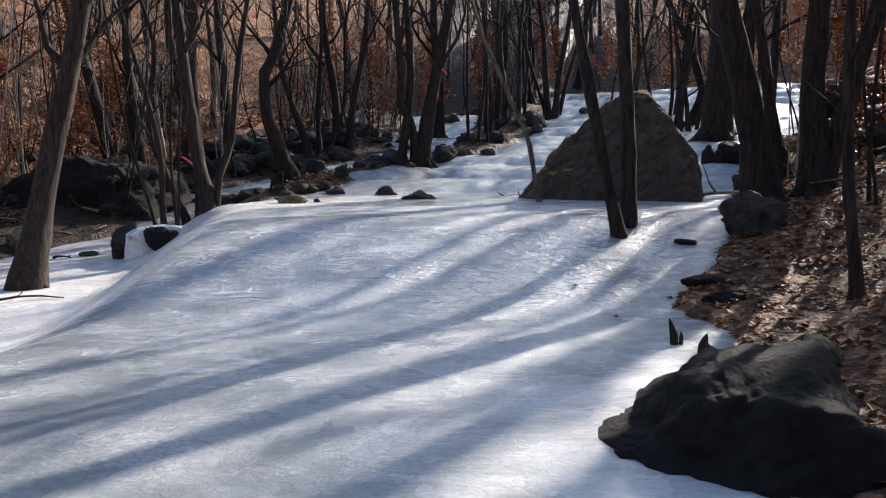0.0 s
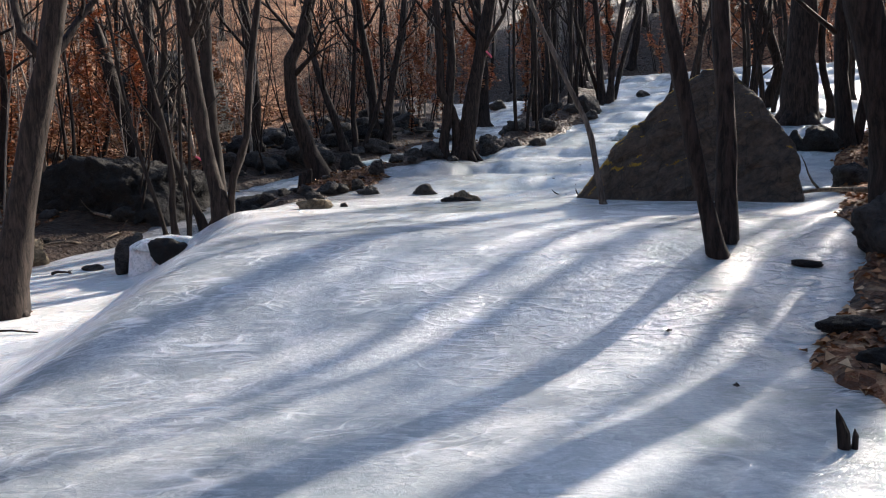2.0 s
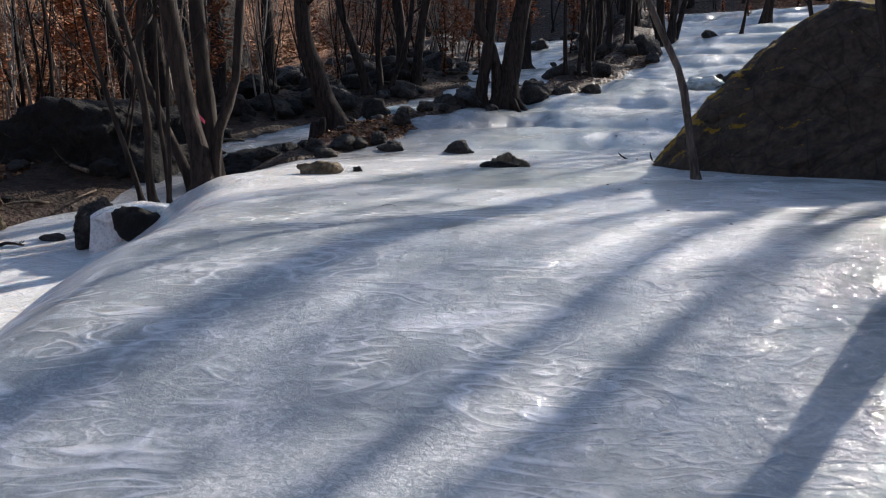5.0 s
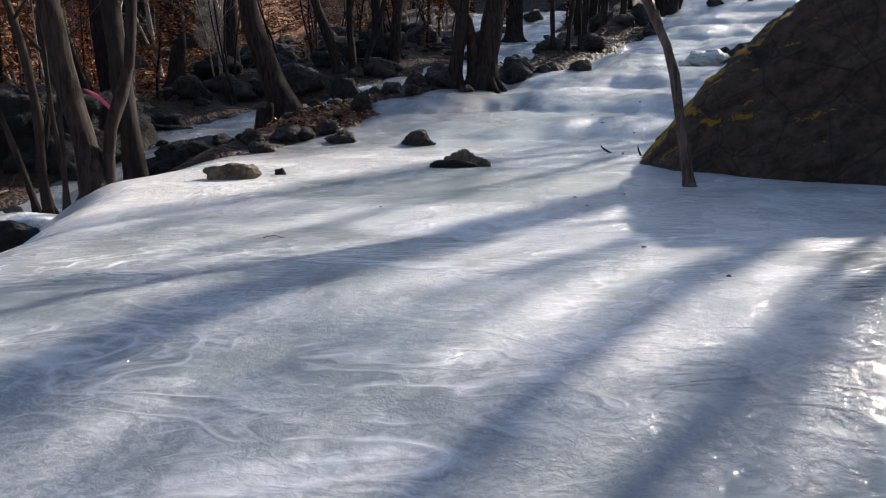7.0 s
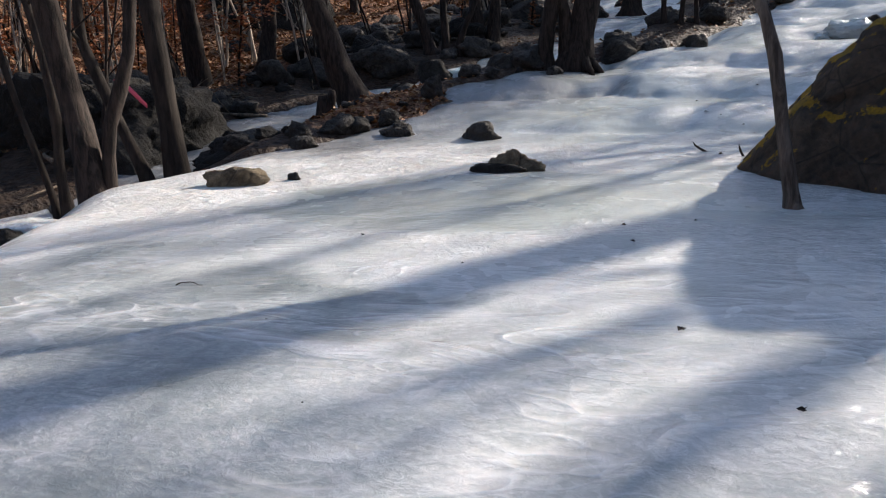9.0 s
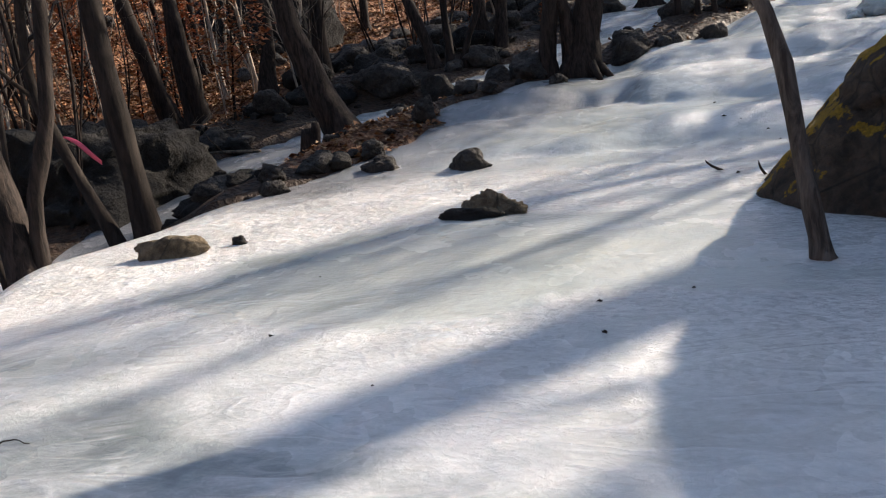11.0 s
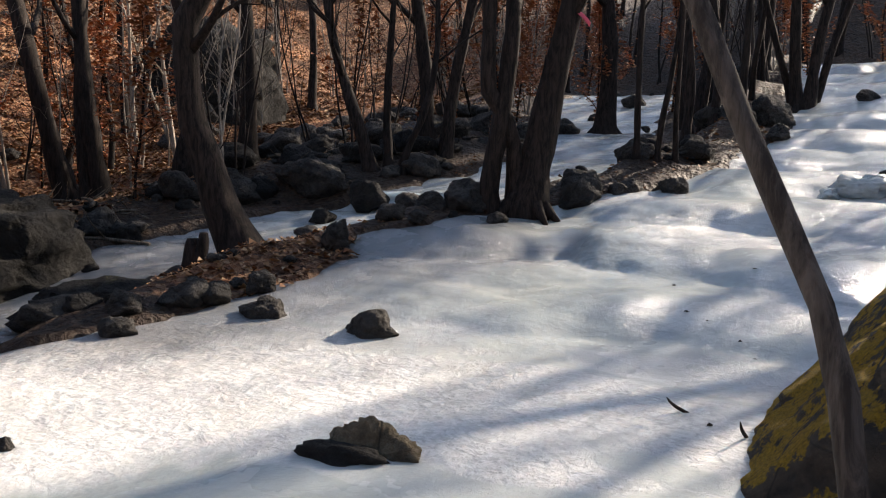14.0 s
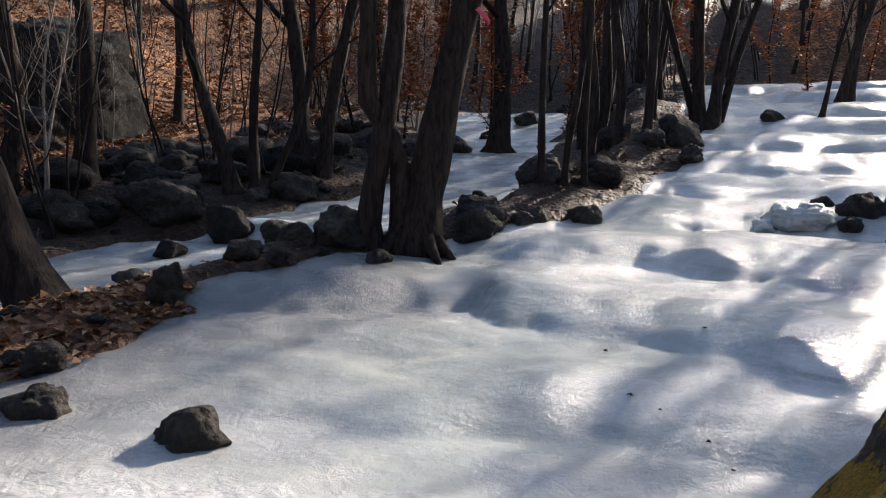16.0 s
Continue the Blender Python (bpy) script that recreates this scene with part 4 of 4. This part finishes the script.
def scatter(kinds, count, x0, x1, y0, y1, gap, ok, firsts):
    made = tries = 0
    while made < count and tries < count * 40:
        tries += 1
        x, y = rng.uniform(x0, x1), rng.uniform(y0, y1)
        if not ok(x, y) or any((x - a) ** 2 + (y - b) ** 2 < gap * gap for a, b in used):
            continue
        used.append((x, y))
        k = rng.randrange(len(kinds))
        s = rng.uniform(0.8, 1.15)
        m = pose(x, y, base_z(x, y) - 0.05, rng.uniform(-4, 4), rng.uniform(-4, 4), rng.uniform(0, 360))
        if k in firsts:
            firsts.remove(k)
            kinds[k].matrix_basis = m
        else:
            copy_thing(kinds[k], m)
        made += 1


def dry(x, y):
    return ground_z(x, y) > ice_z(x, y) + 0.1


def shut(x, y):
    """Dry ground outside the open leafy slope."""
    return dry(x, y) and not (-27 < x < -14.6 and 25.5 < y < 42)


first_models, first_thin = set(range(8)), set(range(4))
scatter(models, 44, -34, -14.8, 12, 36, 1.5, shut, first_models)
scatter(models, 24, -34, -15, 32, 62, 2.0, shut, first_models)
scatter(models, 5, -27, -14.8, 27, 42, 3.0, dry, first_models)
scatter(models, 46, -14, 8, 38, 62, 1.5, lambda x, y: dry(x, y) and y > 40 or y > 47, first_models)
scatter(models, 18, 7.5, 30, 16, 60, 2.2, dry, first_models)
scatter(models, 10, 5, 20, -6, 16, 2.5, dry, first_models)
scatter(models, 12, 4.0, 8.5, 8.5, 23, 1.3, lambda x, y: dry(x, y) and (x > 6 or y < 16), first_models)
scatter(models, 14, -30, -14, -4, 12, 2.0, dry, first_models)
scatter(models, 14, -8.5, -4.5, 27, 40, 1.3, dry, first_models)
for k, (x, y) in enumerate([(3.9, 19.3), (2.7, 23.6), (5.6, 25.4), (3.7, 26.8), (6.2, 27.6), (1.0, 28.6), (2.2, 31.0)]):
    copy_thing(models[(0, 1, 2, 5, 3)[k % 5]], pose(x, y, base_z(x, y) - 0.05, 0, 0, 40 * k))
scatter(thin, 115, -30, -12.0, 10, 42, 0.7, shut, first_thin)
scatter(thin, 14, -26, -15, 26, 40, 1.2, dry, first_thin)
scatter(thin, 30, -12, 3, 30, 50, 0.8, dry, first_thin)
scatter(thin, 22, 2.5, 14, 8, 40, 0.9, dry, first_thin)

# ---- leaves ----


def leaf_quads(verts, faces, p, size, rng):
    """One curled leaf of two folded halves."""
    a = rng.uniform(0, 6.3)
    tip = Vector((math.cos(a), math.sin(a), rng.uniform(-0.25, 0.35))) * size
    side = Vector((-math.sin(a), math.cos(a), rng.uniform(-0.5, 0.5))) * size * 0.42
    lift = Vector((0, 0, size * rng.uniform(0.1, 0.35)))
    k = len(verts)
    p = Vector(p)
    verts.extend(tuple(v) for v in (p - tip * 0.5, p + side + lift, p + tip * 0.5, p - side + lift))
    faces.extend(((k, k + 1, k + 2), (k, k + 2, k + 3)))


def litter(count, x0, x1, y0, y1, size, seed):
    r = random.Random(seed)
    verts, faces = [], []
    made = 0
    while made < count:
        x, y = r.uniform(x0, x1), r.uniform(y0, y1)
        made += 1
        if ground_z(x, y) < ice_z(x, y) - 0.02 and r.random() > 0.0005:
            continue
        leaf_quads(verts, faces, (x, y, max(rough_ground(x, y), rough_ice(x, y)) + 0.015), size * r.uniform(0.6, 1.3), r)
    ob = new("leaf_litter", mesh_from("leaf_litter", verts, faces, LEAF, False))
    return tagged(ob, "loose dead brown leaves on the forest floor", "leaves", kind="stuff")


litter(5500, 0.2, 5, 3, 15, 0.085, 1)
litter(900, -9.7, -7.2, 17.2, 19.6, 0.085, 2)
litter(1400, -10, -3.5, 19.6, 30, 0.085, 5)
litter(20000, -24, -13.6, 10, 36, 0.11, 3)
litter(6000, 1, 9, 15, 32, 0.10, 4)
litter(16000, -30, -15, 24, 44, 0.15, 6)


def leafy_sapling(seed, height, count, size):
    """A young tree that keeps its withered leaves."""
    r = random.Random(seed)
    ob = build_tree("leafy_sapling", seed, [(0, 0, 0.03, (r.uniform(-0.1, 0.1), 0), 0.1, None)], height, "young tree holding rust-brown withered leaves", limbs=10, first=0.25, flare=1.2, roots=0, merged=True)
    twigs = [o for o in ob.children if o.name.startswith("stem")][0]
    co = [v.co.copy() for v in twigs.data.vertices]
    verts, faces = [], []
    for _ in range(count):
        p = co[r.randrange(len(co))] + Vector((r.gauss(0, 0.06), r.gauss(0, 0.06), r.gauss(0, 0.05)))
        leaf_quads(verts, faces, p, size * r.uniform(0.6, 1.3), r)
    leaves = part("foliage", verts, faces, LEAF_RED, ob, "rust-brown withered leaves")
    tagged(leaves, kind="stuff")
    return tagged(ob, category="young tree", group="young trees with withered leaves")


leafy = [leafy_sapling(400 + k, 3.6 + k * 0.8, 1100, 0.11) for k in range(3)]
spots = [(-21.0, 18.6), (-18.5, 16), (-20, 19), (-17, 20), (-21, 23), (-19.5, 23.5), (-22.5, 21), (-13.5, 28), (-12, 30.5), (-24, 16), (-9.5, 36), (-25, 23.5), (-18, 19), (-20.8, 13.2),
         (-19, 12), (-11.5, 33.5), (4.5, 24), (7, 22), (5.2, 14.5), (8, 28), (3, 33), (6, 34), (-2, 42), (-5, 41), (1, 43), (-23, 14), (-25, 20), (4.2, 17.5), (-18.6, 24.6), (-15.5, 19.3), (-13.9, 21.5), (-10.4, 29.5), (-12.9, 30), (-20.5, 15), (-9.8, 31.5), (-17.5, 14), (-11.2, 35), (-6.8, 37), (3.4, 15.2), (5.0, 19), (-17.2, 22.8), (-22.5, 17.5), (-16.2, 16.8), (-28, 24), (-13, 38),
         (-9, 33.4), (-7.4, 35.6), (-10.5, 38.4), (-4, 38.4), (-1, 39.5), (-8, 40.5), (-12, 41.5), (2, 40.5), (-6, 43), (5, 39)]
for k, (x, y) in enumerate(spots):
    m = pose(x, y, base_z(x, y) - 0.05, 0, 0, k * 67)
    if k < 3:
        leafy[k].matrix_basis = m
    else:
        copy_thing(leafy[k % 3], m)

# ---- deadwood and small things ----


def fallen_branch(name, seed, x, y, length, radius, turn, label, rise=0.06, twigs=2, material=None, category="branch", z=None):
    r = random.Random(seed)
    verts, faces = [], []
    pts, radii = [], []
    for i in range(7):
        k = i / 6
        pts.append(Vector((length * (k - 0.5), 0.08 * length * math.sin(k * 5 + seed), rise * math.sin(k * math.pi) + radius * 0.5 + 0.02 * r.random())))
        radii.append(radius * (1 - 0.6 * k))
    tube(verts, faces, pts, radii, 7)
    for _ in range(twigs):
        i = r.randrange(2, 6)
        limb(r, verts, faces, pts[i].copy(), Vector((0.6, r.uniform(-1, 1), r.uniform(0.1, 0.9))), length * 0.3, radius * 0.5, 0)
    ob = new(name, mesh_from(name, verts, faces, material or WOOD))
    ob.matrix_basis = pose(x, y, base_z(x, y) if z is None else z, 0, 0, turn)
    return tagged(ob, label, category)


rng = random.Random(77)
for k in range(90):
    x, y = rng.uniform(-16, -9.5), rng.uniform(13, 30)
    if dry(x, y):
        fallen_branch("fallen_branch", 500 + k, x, y, rng.uniform(0.5, 2.2), rng.uniform(0.012, 0.045), rng.uniform(0, 360), "bleached fallen branch on the leaf litter")
for k in range(16):
    x, y = rng.uniform(1, 5), rng.uniform(5, 20)
    if dry(x, y) and not (12.8 < y < 17.5 and x < 2):
        fallen_branch("fallen_branch", 560 + k, x, y, rng.uniform(0.5, 1.6), rng.uniform(0.012, 0.04), rng.uniform(0, 360), "dead branch on the leafy bank")
fallen_branch("fallen_branch", 601, 1.6, 14.6, 2.0, 0.05, 160, "bare branch leaning at the foot of the boulder", 0.1)
fallen_branch("fallen_branch", 602, -8.1, 8.9, 0.9, 0.02, 30, "dark stick lying on the low ice", 0.03, 1, BARK)
fallen_branch("twig", 603, -4.35, 11.15, 0.14, 0.004, 30, "thin dark twig on the pool ice", 0.004, 0, BARK, "twig")
fallen_branch("fallen_branch", 604, -10.75, 12.7, 0.35, 0.03, 20, "short dark stick standing out of the low ice", 0.03, 2, BARK)


def curl_twig(x, y, height, turn, label):
    verts, faces = [], []
    pts = [Vector((0.13 * (1 - k) ** 2 - 0.05 * k, 0, height * k - 0.02)) for k in (0, 0.25, 0.5, 0.75, 1)]
    tube(verts, faces, pts, [0.008, 0.013, 0.012, 0.009, 0.003], 6)
    ob = new("twig", mesh_from("twig", verts, faces, BARK))
    ob.matrix_basis = pose(x, y, rough_ice(x, y), 0, 0, turn)
    return tagged(ob, label, "twig")


curl_twig(-2.95, 16.44, 0.12, 30, "dark curled twig standing out of the ice")
curl_twig(-2.5, 16.15, 0.15, 80, "dark bent twig beside the mossy boulder")


def ice_stub(x, y, height, radius, lean, label):
    """A splintered stub frozen into the ice."""
    verts, faces = [], []
    tube(verts, faces, [Vector((0, 0, -0.1)), Vector((lean * 0.3, 0, height * 0.4)), Vector((lean * 0.7, 0, height * 0.75)), Vector((lean, 0, height))], [radius, radius * 0.9, radius * 0.55, radius * 0.08], 7)
    tube(verts, faces, [Vector((radius, 0, -0.1)), Vector((radius * 1.3, 0.01, height * 0.35)), Vector((radius * 1.2, 0.02, height * 0.5))], [radius * 0.6, radius * 0.4, radius * 0.05], 6)
    ob = new("stub", mesh_from("stub", verts, faces, BARK, False))
    ob.location = (x, y, rough_ice(x, y))
    return tagged(ob, label, "stub")


ice_stub(0.26, 6.46, 0.21, 0.036, -0.05, "dark splintered stub frozen into the ice")
ice_stub(0.44, 6.2, 0.15, 0.042, 0.04, "short dark forked stub frozen into the ice")
for k, (x, y, r) in enumerate([(-2.67, 13.12, 0.022), (-2.5, 12.74, 0.02), (-2.3, 13.4, 0.015), (-4.1, 12.34, 0.018), (-1.92, 11.46, 0.022), (-1.42, 10.91, 0.02), (-0.24, 7.42, 0.035), (-0.68, 8.36, 0.04), (-3.3, 18.45, 0.035), (-3.1, 18.3, 0.02),
                               (-2.8, 18.1, 0.025), (-2.65, 17.9, 0.02), (-2.7, 16.3, 0.03), (-3.2, 12.0, 0.012), (-4.6, 13.3, 0.012), (-3.6, 10.9, 0.01), (-2.9, 10.3, 0.01), (-3.6, 19.3, 0.03), (-2.9, 19.6, 0.03)]):
    verts, faces = [], []
    rr = random.Random(k)
    for _ in range(3):
        leaf_quads(verts, faces, (rr.uniform(-r, r) * 0.4, rr.uniform(-r, r) * 0.4, r * 0.2), r * 1.3, rr)
    ob = new("leaf_scrap", mesh_from("leaf_scrap", verts, faces, BARK, False))
    ob.location = (x, y, rough_ice(x, y) + 0.004)
    tagged(ob, "small dark leaf scrap on the ice", "leaf", "leaf scraps on the ice")


def stump(x, y, z):
    top = new("stump")
    for nm, dx, h, r in (("trunk", 0, 0.42, 0.10), ("prong", 0.17, 0.5, 0.07)):
        verts, faces = [], []
        tube(verts, faces, [Vector((dx * 0.5, 0, -0.1)), Vector((dx * 0.8, 0, h * 0.4)), Vector((dx, 0.02, h * 0.8)), Vector((dx * 1.05, 0.02, h))], [r * 1.7, r * 1.15, r, r * 0.7], 9)
        part(nm, verts, faces, BARK, top)
    top.location = (x, y, z)
    return tagged(top, "dark rotten two-pronged stump at the ice edge", "stump")


stump(-9.0, 18.2, 0.2)


def ribbon(x, y, z, turn, length, label):
    """A strip of flagging tape, knotted at one end and hanging with a twist."""
    verts, faces = [], []
    for i in range(12):
        k = i / 11
        w = 0.028 * (0.35 + 0.65 * min(1, k * 3))
        tw = 0.6 * math.sin(k * 4)
        p = Vector((length * 0.75 * k, 0.03 * math.sin(k * 6), -length * (0.35 * k + 0.3 * k * k)))
        o = Vector((0.3 * w, w * math.sin(tw), w * math.cos(tw)))
        verts.extend((tuple(p + o), tuple(p - o)))
        if i:
            a = 2 * i
            faces.append((a - 2, a, a + 1, a - 1))
    ob = new("ribbon", mesh_from("ribbon", verts, faces, TAPE))
    m = ob.modifiers.new("thickness", "SOLIDIFY")
    m.thickness = 0.002
    ob.matrix_basis = pose(x, y, z, 0, 0, turn)
    return tagged(ob, label, "ribbon")


ribbon(-9.5, 14.85, 0.95, 30, 0.50, "pink flagging tape tied to a leaning stem")
ribbon(-5.7, 21.7, 3.7, 20, 0.4, "pink flagging tape tied to a far trunk")


def frozen_fall(x, y, top, low, width, turn, reach, seed, label):
    """A curtain of ice over a drop: rounded lip, vertical flutes, spreading foot."""
    r = random.Random(seed)
    off = r.uniform(0, 40)
    verts, faces = [], []
    cols, rows = 34, 18
    for j in range(rows + 1):
        v = j / rows
        for i in range(cols + 1):
            u = i / cols - 0.5
            flute = 0.07 * noise.noise((u * width * 6 + off, v * 0.7, 0)) + 0.03 * noise.noise((u * width * 15 + off, v, 3))
            out = reach * (0.15 + 0.85 * v ** 1.6) * (1 - (2 * u) ** 2 * 0.6) + flute * (0.4 + v)
            z = top + (low - top) * (v ** 0.8) if v > 0.12 else top - 0.02 - (top - low) * 0.18 * v / 0.12 * v
            verts.append((u * width * (1 + 0.25 * v), -out, z - top - 0.12 * (2 * u) ** 2))
    for j in range(rows):
        for i in range(cols):
            a = j * (cols + 1) + i
            faces.append((a, a + cols + 1, a + cols + 2, a + 1))
    ob = new("frozen_fall", mesh_from("frozen_fall", verts, faces, ICE))
    m = ob.modifiers.new("thickness", "SOLIDIFY")
    m.thickness, m.offset = 0.15, -1
    ob.matrix_basis = pose(x, y, top, 0, 0, turn)
    return tagged(ob, label, "frozen waterfall")


frozen_fall(-9.1, 12.95, -0.42, -1.14, 0.66, 38, 0.32, 1, "small frozen waterfall spilling over a dark rock")
stone("ice_ledge", 71, -8.8, 13.2, (0.90, 0.50, 0.24), ICE, "rounded ledge of white ice over dark rocks", z=-0.60, lift=0.0, turn=18, levels=5, rough=0.06, category="ice")
frozen_fall(-9.75, 24.2, 1.0, 0.5, 1.5, 10, 0.5, 2, "frozen waterfall in the side channel")
for k, (x, y, r) in enumerate([(-2.15, 23.0, 0.26), (-1.9, 23.15, 0.2), (-2.45, 22.85, 0.17)]):
    stone("ice_lump", 720 + k, x, y, (r * 1.5, r, r * 0.75), ICE, "knobby white ice lump beside dark rocks", lift=0.25, levels=4, rough=0.30, category="ice", group="ice lumps by the rocks", turn=40 * k)
